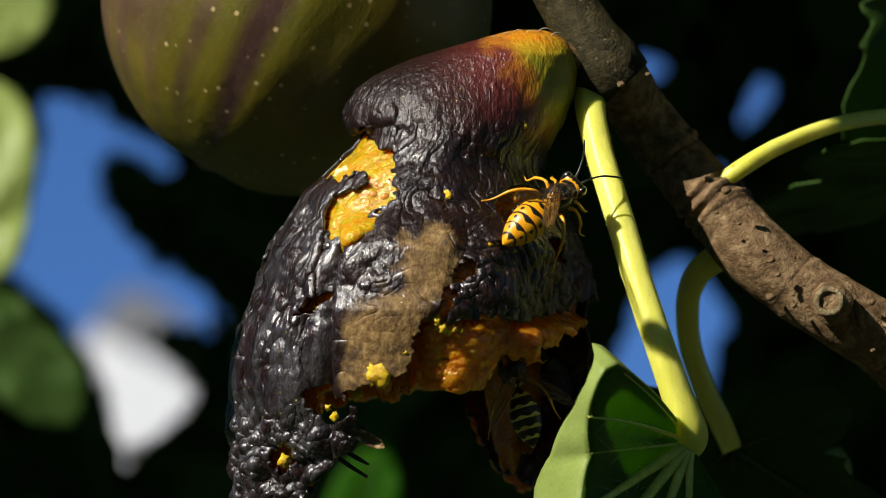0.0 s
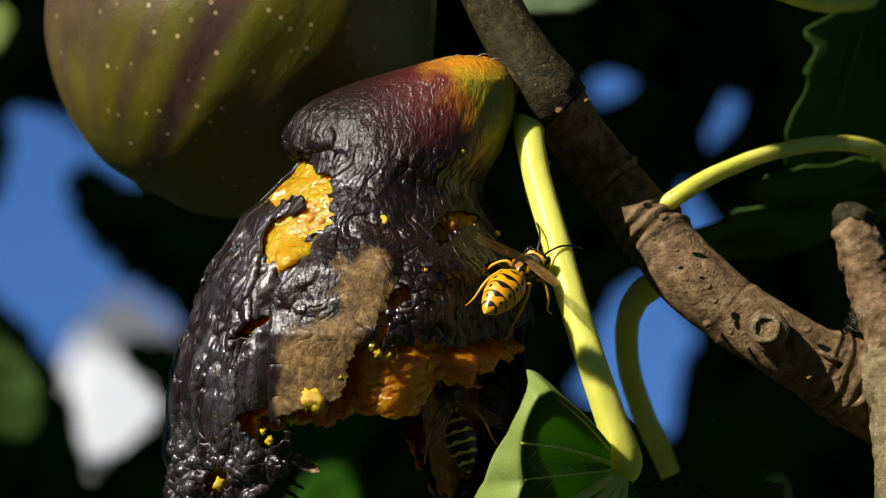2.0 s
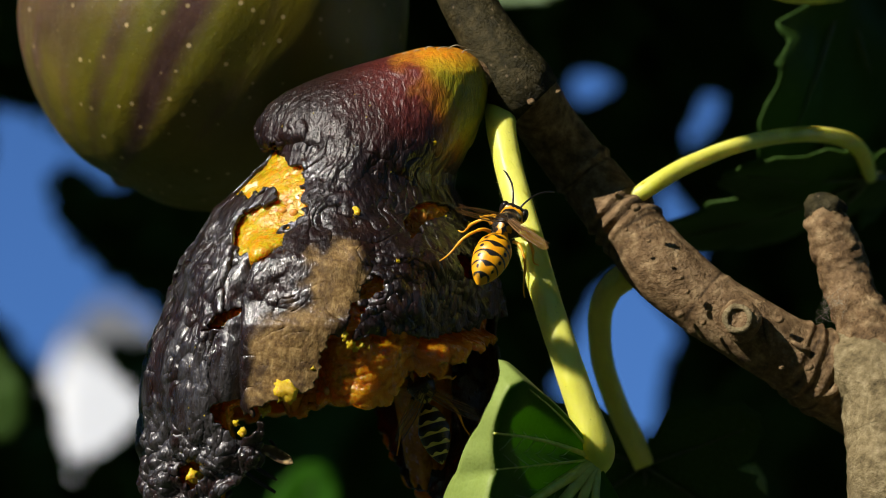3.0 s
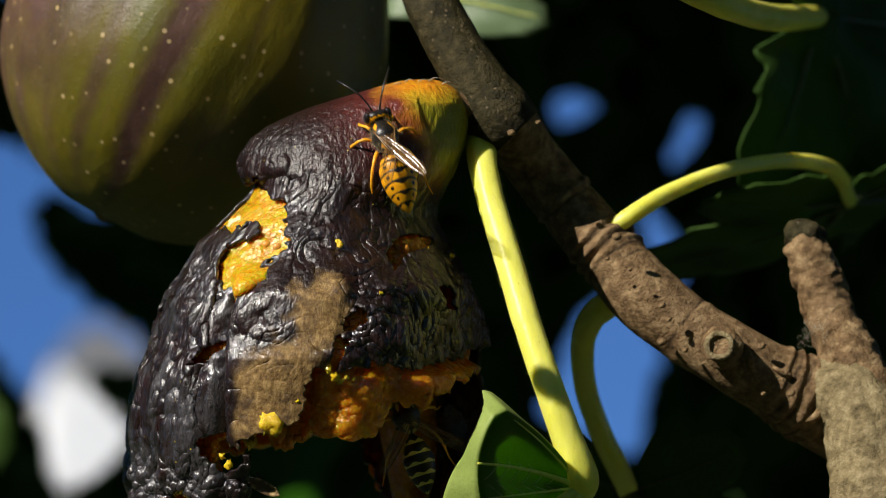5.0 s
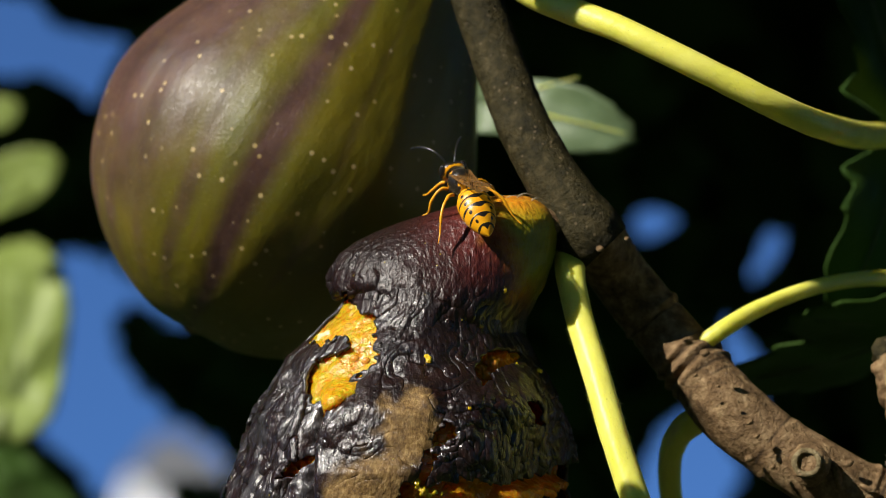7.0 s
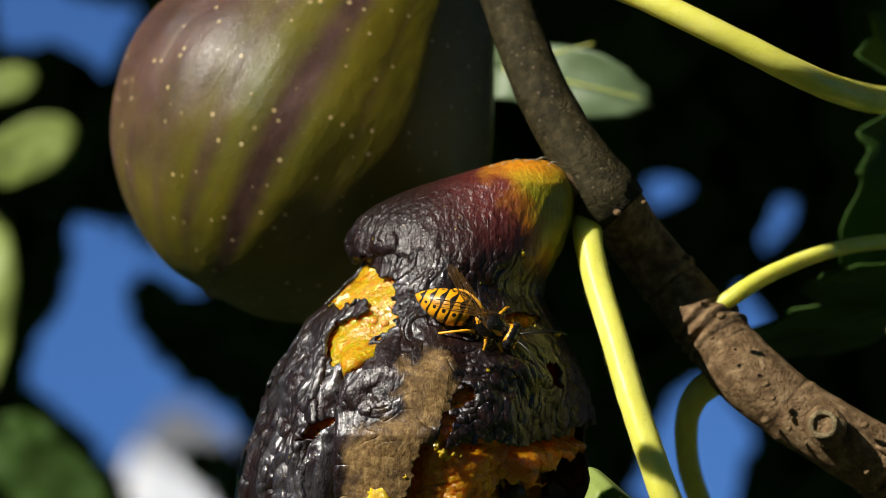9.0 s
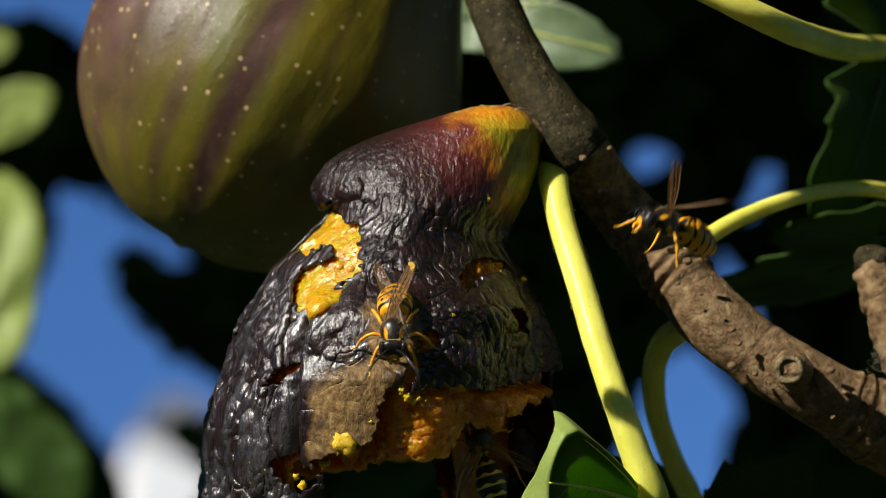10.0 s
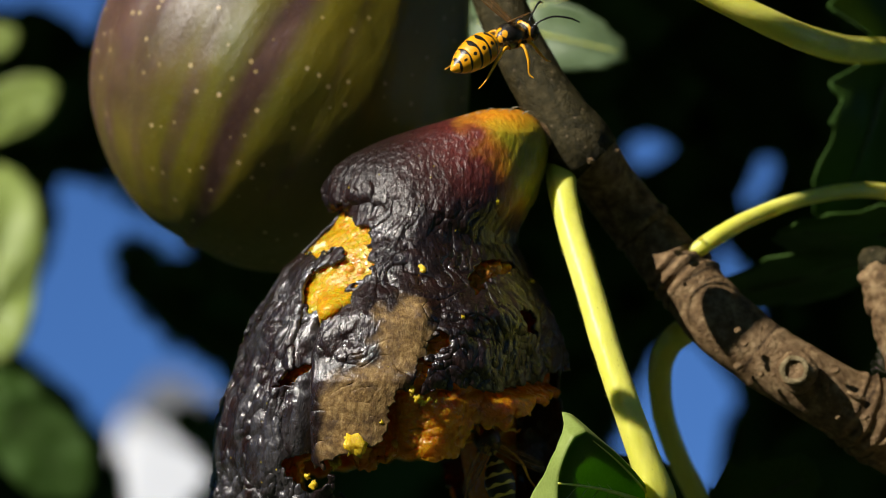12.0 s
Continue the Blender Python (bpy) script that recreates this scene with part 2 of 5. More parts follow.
def m_green_fig():
    p = Paint("ripening_fig_skin")
    base = p.ramp(p.noise(0.05, 3), (0.3, (0.092, 0.092, 0.005)), (0.7, (0.165, 0.132, 0.006)))
    purple = p.ramp(p.noise(0.12, 4), (0.3, (0.052, 0.025, 0.021)), (0.7, (0.112, 0.058, 0.044)))
    blur = p.noise(0.22, 6, 0.65, (1, 1, 0.45))
    f = p.ramp(p.sum(p.read("purple"), p.sum(p.sum(blur, 0.5, "SUBTRACT"), 0.7, "MULTIPLY")), (0.10, 0.0), (0.90, 1.0))
    c = p.mix(f, base, purple)
    spot = p.ramp(p.cells(0.36), (0.09, 1.0), (0.16, 0.0))
    keep = p.ramp(p.noise(0.16, 2), (0.32, 0.0), (0.44, 1.0))
    c = p.mix(p.sum(p.sum(spot, keep, "MULTIPLY"), 0.9, "MULTIPLY"), c, (0.52, 0.40, 0.20))
    small = p.ramp(p.cells(0.8), (0.07, 0.6), (0.13, 0.0))
    c = p.mix(p.sum(small, 0.35, "MULTIPLY"), c, (0.34, 0.28, 0.16))
    dust = p.ramp(p.noise(2.5, 4, 0.7), (0.45, 0.0), (0.8, 0.12))
    c = p.mix(dust, c, (0.22, 0.16, 0.12))
    b = p.bump(p.noise(2.6, 4, 0.65), 0.10, 0.7, p.bump(p.noise(0.4, 3, 0.5, (1, 1, 0.3)), 0.30, 0.7))
    p.set(colour=c, roughness=p.ramp(p.noise(1.4, 3), (0.3, 0.32), (0.7, 0.50)), specular=0.42, normal=b, sub=0.45, sub_radius=(1.2, 0.9, 0.2), sub_scale=4.0 * MM)
    return p.mat


def m_bark(name, dark, mid, light):
    p = Paint(name)
    n = p.noise(0.55, 6, 0.65, (1.0, 1.0, 1.0))
    c = p.ramp(n, (0.28, dark), (0.5, mid), (0.75, light))
    speck = p.ramp(p.cells(0.7), (0.10, 1.0), (0.18, 0.0))
    c = p.mix(p.sum(speck, 0.3, "MULTIPLY"), c, (0.34, 0.25, 0.16))
    grey = p.ramp(p.noise(0.14, 4), (0.5, 0.0), (0.75, 0.35))
    c = p.mix(grey, c, tuple(1.3 * a + 0.02 for a in mid))
    c = p.mix(p.read("scar"), c, tuple(0.6 * a for a in dark))
    b = p.bump(p.noise(2.6, 5, 0.65), 0.34, 0.9, p.bump(p.noise(0.7, 5, 0.6), 0.70, 0.8))
    p.set(colour=c, roughness=0.6, specular=0.16, normal=b)
    return p.mat


def m_petiole():
    p = Paint("leaf_stalk_skin")
    c = p.ramp(p.noise(0.22, 4, 0.6, (1, 1, 0.3)), (0.3, (0.66, 0.66, 0.085)), (0.7, (0.82, 0.80, 0.18)))
    c = p.mix(p.ramp(p.cells(1.1), (0.07, 0.5), (0.12, 0.0)), c, (0.24, 0.26, 0.05))
    b = p.bump(p.noise(3.0, 3), 0.06, 0.7, p.bump(p.noise(0.8, 3, 0.5, (1, 1, 0.15)), 0.25, 0.5))
    p.set(colour=c, roughness=0.42, specular=0.45, normal=b, sub=0.6, sub_radius=(1.0, 0.9, 0.2), sub_scale=2.4 * MM)
    return p.mat


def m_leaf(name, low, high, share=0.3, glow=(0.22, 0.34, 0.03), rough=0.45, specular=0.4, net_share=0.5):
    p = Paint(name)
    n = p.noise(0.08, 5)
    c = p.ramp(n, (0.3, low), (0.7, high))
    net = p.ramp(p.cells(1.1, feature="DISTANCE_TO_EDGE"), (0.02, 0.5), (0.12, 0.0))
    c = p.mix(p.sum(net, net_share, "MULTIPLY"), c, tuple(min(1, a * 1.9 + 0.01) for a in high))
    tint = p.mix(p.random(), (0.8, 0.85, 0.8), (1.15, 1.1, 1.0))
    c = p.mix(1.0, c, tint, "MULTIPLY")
    b = p.bump(p.cells(1.1, feature="DISTANCE_TO_EDGE"), 0.12, 0.5, p.bump(p.noise(1.8, 3), 0.08, 0.5))
    p.set(colour=c, roughness=rough, specular=specular, normal=b)
    p.translucent(glow, share)
    return p.mat


ROTTEN, FLESH, GREEN_FIG = m_rotten_skin(), m_flesh(), m_green_fig()
BARK = m_bark("young_fig_bark", (0.046, 0.026, 0.011), (0.185, 0.115, 0.055), (0.42, 0.30, 0.16))
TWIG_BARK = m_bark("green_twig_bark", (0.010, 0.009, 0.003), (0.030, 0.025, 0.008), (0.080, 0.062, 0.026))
OLD_BARK = m_bark("old_fig_bark", (0.060, 0.045, 0.020), (0.20, 0.155, 0.078), (0.40, 0.33, 0.19))
STALK = m_petiole()
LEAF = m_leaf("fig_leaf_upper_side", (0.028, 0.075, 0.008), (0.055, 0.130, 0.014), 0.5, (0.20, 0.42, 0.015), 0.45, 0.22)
# saturated green stands in for sunlight glowing through this leaf
GLOW_LEAF = m_leaf("backlit_fig_leaf", (0.02, 0.10, 0.003), (0.04, 0.15, 0.006), 0.4, (0.07, 0.28, 0.008), 0.6, 0.1)
# paler leaf copy with sunlight put into its colour
PALE_LEAF = m_leaf("sunlit_pale_fig_leaf", (0.24, 0.33, 0.075), (0.36, 0.46, 0.14), 0.30, (0.34, 0.46, 0.05), 0.5, 0.4, 0.15)
# greyed pale green carries the sun's glare in the colour
GREY_LEAF = m_leaf("sun_glare_fig_leaf", (0.10, 0.155, 0.08), (0.17, 0.235, 0.13), 0.2, (0.14, 0.22, 0.05), 0.4, 0.3)
# darker leaf copy: part of the foliage's shade is put into this colour
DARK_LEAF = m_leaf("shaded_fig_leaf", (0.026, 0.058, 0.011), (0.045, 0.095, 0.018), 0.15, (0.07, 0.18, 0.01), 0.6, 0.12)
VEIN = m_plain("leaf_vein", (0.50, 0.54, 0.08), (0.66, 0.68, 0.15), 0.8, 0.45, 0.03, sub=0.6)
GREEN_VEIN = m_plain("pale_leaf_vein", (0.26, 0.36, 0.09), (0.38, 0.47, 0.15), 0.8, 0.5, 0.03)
# vein colour dimmed to match, standing in for shade
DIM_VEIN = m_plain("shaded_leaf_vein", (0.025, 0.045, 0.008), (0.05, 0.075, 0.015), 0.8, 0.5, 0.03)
CRUMB = m_plain("yellow_pulp_crumb", (0.58, 0.34, 0.006), (0.78, 0.56, 0.03), 3.0, 0.18, 0.2, 0.6, 0.5)
SEED = m_plain("fig_seed_shell", (0.60, 0.22, 0.02), (0.74, 0.34, 0.05), 2.0, 0.25, 0.05, 0.5, 0.3)
CREAM = m_plain("fig_pith", (0.66, 0.55, 0.26), (0.80, 0.72, 0.42), 1.2, 0.4, 0.1, 0.4, 0.3)
THREAD = m_plain("dry_fibre", (0.22, 0.20, 0.14), (0.4, 0.36, 0.26), 1.0, 0.6, 0.02)

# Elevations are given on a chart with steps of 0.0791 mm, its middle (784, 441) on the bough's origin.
STEP = 0.0791


def cx(u, y=0.0):
    return (u - 784) * STEP * (590 + y) / 590


def cz(w, y=0.0):
    return (441 - w) * STEP * (590 + y) / 590


def at(u, w, y):
    return np.array([cx(u, y), y, cz(w, y)])


def line(*rows):
    """Control rows of chart u, w, depth in mm and chart radius as x, y, z, radius in mm."""
    return [(*at(u, w, y), r * STEP) for u, w, y, r in rows]


# ---- the withered fig ----
PROFILE = [(76, 785, 800), (80, 752, 822), (88, 722, 840), (98, 686, 853), (110, 643, 862), (125, 594, 867), (140, 556, 869), (155, 524, 868), (176, 494, 864),
           (196, 481, 858), (214, 474, 850), (226, 472, 844), (233, 476, 841), (242, 490, 836), (262, 488, 824), (295, 466, 806), (319, 441, 808), (331, 430, 814), (361, 397, 829),
           (400, 374, 853), (450, 344, 868), (500, 322, 880), (550, 300, 888), (600, 278, 886), (650, 265, 888), (700, 260, 884),
           (750, 262, 874), (800, 263, 852), (850, 265, 832), (900, 270, 815), (950, 285, 800)]
LEFT_HOLE = [(497, 243), (520, 275), (555, 290), (545, 330), (548, 372), (505, 400), (478, 440), (440, 440), (424, 410), (440, 370), (485, 352),
             (508, 335), (498, 322), (455, 338), (420, 330), (470, 285)]
RIGHT_HOLE = [(733, 412), (728, 392), (745, 352), (800, 350), (806, 368), (765, 385), (745, 408)]
SMALL_HOLES = [[(648, 516), (655, 494), (684, 478), (692, 500), (668, 518)], [(612, 578), (640, 528), (657, 532), (640, 565), (622, 602)],
               [(368, 574), (398, 546), (441, 532), (438, 546), (402, 563)], [(380, 706), (425, 695), (468, 735), (442, 770), (402, 742)],
               [(332, 822), (352, 806), (369, 815), (366, 838), (346, 852), (331, 842)], [(818, 443), (831, 438), (847, 475), (832, 482)]]
FRONT_TEAR = [(470, 705), (535, 690), (575, 660), (592, 577), (640, 590), (705, 574), (770, 592), (805, 577), (850, 566), (892, 548), (940, 556),
              (940, 1010), (380, 1010), (392, 880), (468, 812), (480, 745), (456, 704)]
BACK_TEAR = [(430, 720), (660, 690), (700, 800), (730, 850), (800, 880), (830, 1010), (400, 1010)]
FLESH_TEAR = [(440, 700), (500, 700), (522, 742), (560, 720), (600, 700), (640, 726), (690, 705), (725, 662), (760, 645), (805, 642), (850, 618), (895, 590), (940, 575),
              (940, 1010), (380, 1010), (380, 800)]


def shell(rings, around, shrink=0.0):
    """The fig's body in rings: places, ring angle, and chart coordinates."""
    table = np.array(PROFILE, float)
    w = np.linspace(78, 950, rings)
    w = 78 + (w - 78) * (0.25 + 0.75 * (w - 78) / 872) ** 0.25 / 1.0
    left, right = np.interp(w, table[:, 0], table[:, 1]), np.interp(w, table[:, 0], table[:, 2])
    a, mid = (right - left) / 2 * STEP - shrink, ((left + right) / 2 - 784) * STEP
    b = np.interp(w, [78, 90, 120, 210, 260, 310, 380, 450, 560, 700, 950], [1.2, 4.5, 8.0, 12.2, 14.2, 15.6, 19.2, 22.5, 24.5, 23.5, 17]) - shrink
    a, b = np.maximum(a, 0.3), np.maximum(b, 0.3)
    share = np.linspace(0, 1, around, endpoint=False)
    angle = math.pi * np.where(share < 0.7, share / 0.7, 1 + (share - 0.7) / 0.3)
    x = mid[:, None] + a[:, None] * np.cos(angle)
    y = -b[:, None] * np.sin(angle)
    z = ((441 - w) * STEP)[:, None] + 0 * x
    out = np.stack([np.cos(angle)[None] + 0 * x, -np.sin(angle)[None] + 0 * x, 0 * x], -1).reshape(-1, 3)
    return np.stack([x, y, z], -1).reshape(-1, 3), out


def chart(p):
    k = 590 / (590 + p[:, 1]) / STEP
    return 784 + p[:, 0] * k, 441 - p[:, 2] * k


def soften_rim(p, faces, rounds=4):
    """Smooths the open edges of a cut sheet, so that tears run in curves."""
    q = np.asarray(faces)
    e = np.concatenate([q[:, [0, 1]], q[:, [1, 2]], q[:, [2, 3]], q[:, [3, 0]]])
    e.sort(axis=1)
    e, times = np.unique(e, axis=0, return_counts=True)
    e = e[times == 1]
    p = p.copy()
    for _ in range(rounds):
        total, count = np.zeros_like(p), np.zeros(len(p))
        for i, j in ((0, 1), (1, 0)):
            np.add.at(total, e[:, i], p[e[:, j]])
            np.add.at(count, e[:, i], 1)
        rim = count > 0
        p[rim] = 0.4 * p[rim] + 0.6 * total[rim] / count[rim, None]
    return p


def grid_faces(rings, around, keep):
    i, j = np.meshgrid(np.arange(rings - 1), np.arange(around), indexing="ij")
    quads = np.stack([i * around + j, (i + 1) * around + j, (i + 1) * around + (j + 1) % around, i * around + (j + 1) % around], -1).reshape(-1, 4)
    quads = quads[keep[quads].all(1)]
    used, again = np.unique(quads, return_inverse=True)
    return used, again.reshape(-1, 4).tolist()


def withered_fig():
    fig = thing("rotten_fig", lay(0, 0, 0), "overripe black fig torn open to its orange flesh", "fig")
    # skin
    rings, around = 480, 620
    p, out = shell(rings, around)
    u, w = chart(p)
    front = p[:, 1] < 0
    turn = np.arctan2(-out[:, 1], out[:, 0])
    arc = turn * 18
    bend = np.stack([fbm(p * 0.13, 3, 3), fbm(p * 0.13, 5, 3), fbm(p * 0.13, 7, 3)], 1)
    along = lambda k, kz, swing, seed, octaves: fbm(np.stack([(arc + swing * bend[:, 0]) * k, p[:, 2] * kz + 0.6 * bend[:, 1], 0.5 * bend[:, 2]], 1), seed, octaves)
    neck, waist = 1 - step(225, 300, w), step(215, 290, w) * (1 - step(400, 470, w))
    lower = step(385, 470, w)
    lobe = step(330, 430, w) * (1 - step(455, 500, u)) * front
    bud = step(690, 800, w) * (1 - step(470, 540, u))
    flapped = lower * (1 - lobe)
    sharp = lambda n, k: np.clip(1 - np.abs(n) * k, 0, 1) ** 1.6
    pleat = np.sin(arc * 1.7 + 5.0 * along(0.28, 0.05, 3.0, 9, 3))
    push = 0.55 * fbm(p * 0.12, 11, 2) * (0.3 + 0.7 * step(200, 320, w))
    push += neck * step(110, 170, w) * 0.10 * along(0.5, 0.09, 2.0, 13, 2)
    push += waist * (0.08 * pleat * (0.2 + 0.8 * step(-0.4, 0.5, bend[:, 1])) + 0.34 * along(0.36, 0.07, 4.0, 17, 2) - 0.28 * sharp(along(0.32, 0.06, 4.0, 21, 2), 7))
    knoll = fbm(p * np.array([0.22, 0.22, 0.20]) + 0.7 * bend, 23, 3)
    push += flapped * (0.70 * knoll - 0.36 * sharp(fbm(p * np.array([0.18, 0.18, 0.22]) + 0.9 * bend, 27, 2), 7))
    push += flapped * step(600, 690, u) * front * (0.42 * fbm(p * np.array([0.5, 0.5, 0.42]) + bend, 47, 3) - 0.30 * sharp(fbm(p * 0.42 + bend, 51, 2), 6))
    push += lobe * (0.62 * along(0.32, 0.05, 4.5, 29, 3) - 0.40 * sharp(along(0.26, 0.04, 5.0, 33, 2), 8))
    push += bud * (0.85 * fbm(p * 0.50 + bend, 35, 4) - 0.55 * sharp(fbm(p * 0.36 + bend, 37, 2), 5))
    lip = step(0.55, 0.9, -out[:, 0]) * step(130, 185, w) * (1 - step(238, 250, w))
    push += lip * (0.30 * along(0.8, 0.22, 2.0, 43, 2) - 0.45 * sharp(along(0.5, 0.16, 3.0, 45, 2), 6))
    deep = step(215, 320, w)
    patch = np.maximum(1 - np.hypot((u - 585) / 66, (w - 480) / 72), 1 - np.hypot((u - 515) / 95, (w - 625) / 120))
    push = np.where((patch > 0) & front, push * (1 - 0.78 * step(0, 0.3, patch)), push)
    # the front flap stands proud of the skin beside it, with a lip under the waist
    edge = np.interp(w, [380, 440, 520, 700], [560, 472, 446, 442])
    flap = step(-4, 10, u - edge) * step(375, 465, w) * (1 - 0.6 * step(700, 840, u)) * front
    push += 2.3 * flap - 1.5 * (1 - step(0, 26, np.abs(u - edge + 10))) * step(430, 470, w) * front
    # the collar's rim
    leftward = step(0.72, 0.98, -out[:, 0])
    ragged = 5 * fbm(p * 0.8, 49, 3)
    push += leftward * (0.15 * step(150, 205, w) * (1 - step(226, 240, w + ragged)) - 0.9 * step(236, 244, w + ragged) * (1 - step(262, 300, w)))
    push *= step(80, 130, w) * (1 - 0.75 * step(-20, 60, u - np.interp(w, [78, 150, 300], [735, 788, 805])) * (1 - step(255, 330, w)))
    p = p + out * push[:, None]
    p[:, 2] += 0.2 * lattice(p * 0.5, 31) * deep
    p[:, 2] -= 1.7 * lip * fbm(p * np.array([0.45, 0.45, 0.05]), 63, 3) * step(195, 232, w)
    p[:, 2] -= 0.8 * step(0.2, 0.9, fbm(p * np.array([0.35, 0.35, 0.1]), 15)) * np.exp(-(((w - 240) / 60) ** 2)) * front
    u, w = chart(p)
    ju = u + 7 * fbm(p * 0.9, 41) + 4 * lattice(p * 2.6, 43)
    jw = w + 7 * fbm(p * 0.9, 51) + 4 * lattice(p * 2.6, 53)
    gone = np.zeros(len(p), bool)
    for poly in [LEFT_HOLE, RIGHT_HOLE, *SMALL_HOLES, FRONT_TEAR]:
        gone |= inside(poly, ju, jw) & front
    gone |= inside(BACK_TEAR, ju, jw) & ~front
    gone |= jw > 905
    # curled dry rim of the tear
    used, faces = grid_faces(rings, around, ~gone)
    q, uu, ww = soften_rim(p[used], faces), u[used], w[used]
    data = mesh_of("skin", q, faces, ROTTEN)
    wobble = 22 * fbm(q * 0.35, 61, 4)
    spot = np.maximum(1 - np.hypot((uu - 598 - 0.15 * (490 - ww)) / 48, (ww - 492) / 64), 1 - np.hypot((uu - 525 + 0.35 * (ww - 620)) / 70, (ww - 622) / 84)) * 55
    attribute(data, "tan", step(-16, 14, spot + 0.9 * wobble) * step(446, 462, uu + 0.5 * wobble) * (q[:, 1] < 0))
    side = uu - np.interp(ww, [78, 150, 300], [728, 780, 812])
    attribute(data, "green", step(-45, 45, side + 1.3 * wobble) * (1 - step(225, 295, ww)))
    attribute(data, "orange", np.maximum(0.95 * (1 - step(-15, 38, side + 0.7 * wobble)), 0.9 * (1 - step(82, 135, ww + 0.15 * (uu - 780) + 0.4 * wobble))))
    attribute(data, "red", np.exp(-(((uu - 755) / 100) ** 2)) * (1 - step(120, 270, ww + wobble)))
    attribute(data, "grey", 0.9 * (1 - step(430, 455, uu + 0.3 * wobble)) * step(330, 420, ww) * step(-0.4, 0.5, fbm(q * np.array([0.5, 0.5, 0.12]), 67, 3)))
    attribute(data, "wet", np.clip(step(235, 330, ww + 1.2 * wobble) * (0.55 + 0.45 * step(-0.3, 0.5, fbm(q * 0.28, 69, 3))) + 0.35 * (1 - step(450, 500, uu)) * step(330, 420, ww), 0, 1))
    thicken(part("skin", data, fig), 0.55)

    # flesh inside
    rings, around = 260, 360
    p, out = shell(rings, around, 3.5)
    u, w = chart(p)
    front = p[:, 1] < 0
    lump = fbm(p * 0.22, 71, 3)
    pebble = 1 - np.abs(fbm(p * 0.75, 81, 3)) * 1.5
    hang = step(575, 740, w) * front
    hole = inside([(410, 230), (570, 270), (570, 400), (480, 460), (400, 450)], u, w) & front
    push = 0.6 * lump + np.where(hole, 0.12, 0.34) * pebble + 0.12 * fbm(p * 1.6, 83, 2) + 1.1 * step(560, 640, w) * lattice(p * np.array([0.33, 0.33, 0.16]), 75) + np.where(hole, 1.7, 0.0) + 1.9 * np.exp(-(((u - 768) / 55) ** 2) - ((w - 382) / 45) ** 2) * front + 4.7 * step(572, 618, w) * step(575, 612, u) - 0.9 * hang * step(440, 560, u) + 3.8 * (1 - 0.75 * step(680, 780, u)) * step(400, 440, w) * (1 - step(560, 620, w)) * step(478, 505, u) * front
    p = p + out * (push * step(100, 160, w))[:, None]
    u, w = chart(p)
    ju = u + 14 * fbm(p * 0.5, 91) + 5 * lattice(p * 2.2, 93)
    jw = w + 16 * fbm(p * 0.5, 95) + 6 * lattice(p * 2.2, 97)
    gone = (inside(FLESH_TEAR, ju, jw) & front) | (inside(BACK_TEAR, ju, jw - 12) & ~front) | (jw > 880) | (w < 170)
    gone |= ~front & (u > 790) & (w > 560)
    used, faces = grid_faces(rings, around, ~gone)
    flesh = mesh_of("flesh", soften_rim(p[used], faces, 3), faces, FLESH)
    attribute(flesh, "jelly", (1 - step(470, 560, w[used])) * (1 - step(560, 620, u[used])))
    thicken(part("flesh", flesh, fig, "wet orange flesh"), 1.0)

    # a thin curtain of flesh hangs inside, behind the tear
    across, down = 44, 52
    a, b = np.meshgrid(np.linspace(0, 1, across), np.linspace(0, 1, down), indexing="ij")
    a, b = a.ravel(), b.ravel()
    hem = 0.80 + 0.20 * a + 0.10 * fbm(np.stack([a * 7, 0 * a, 0 * a], 1), 85, 3)
    uu, ww = 705 + 100 * a + 30 * b * (1 - a), 650 - 40 * a + (225 * hem) * b
    yy = 10.0 - 9.0 * np.sin(math.pi * a) * 0.4 + 4.0 * b
    v = np.stack([cx(uu, yy), yy, cz(ww, yy)], 1)
    v[:, 1] += 0.9 * fbm(v * np.array([0.45, 0.3, 0.2]), 87, 3)
    f = [(i * down + k, (i + 1) * down + k, (i + 1) * down + k + 1, i * down + k + 1) for i in range(across - 1) for k in range(down - 1)]
    curtain = mesh_of("inner_flesh", v, f, FLESH)
    thicken(part("inner_flesh", curtain, fig, "thin brownish-orange inner flesh"), 0.5)

    rng = random.Random(4)

    def on_front(u0, w0, sink=0.0):
        """A place on the front of the body at a chart position."""
        table = np.array(PROFILE, float)
        left, right = np.interp(w0, table[:, 0], table[:, 1]), np.interp(w0, table[:, 0], table[:, 2])
        b = np.interp(w0, [78, 90, 120, 210, 260, 310, 380, 450, 560, 700, 950], [1.2, 4.5, 8.0, 12.2, 14.2, 15.6, 19.2, 22.5, 24.5, 23.5, 17])
        c = max(-0.98, min(0.98, (u0 - (left + right) / 2) / ((right - left) / 2)))
        return at(u0, w0, -b * math.sqrt(1 - c * c) + sink)

    # seeds in the open flesh
    seed = mesh_of("seed", *ball((0.75, 0.6, 0.65), rows=7, around=9), SEED)
    for u0, w0 in [(512, 362), (532, 366), (497, 378), (470, 372), (455, 398), (520, 345), (485, 408), (462, 425), (505, 395), (536, 330), (447, 412), (492, 350),
                   (610, 640), (650, 690), (680, 640), (700, 610), (760, 372), (640, 655), (590, 680), (720, 605)]:
        part("seed", seed, fig, "", Matrix.Translation(Vector(on_front(u0, w0, 0.75) * MM)) @ pose(0, 0, 0, rng.uniform(0, 90), rng.uniform(0, 90), 0))
    # pith at the hole's edge
    v, f = tube(line((436, 336, -4, 3), (452, 328, -6, 9), (476, 318, -7, 11), (494, 320, -8, 6)), 24, 14, lambda s, a, q: 1 + 0.6 * fbm(q * 1.3, 5))
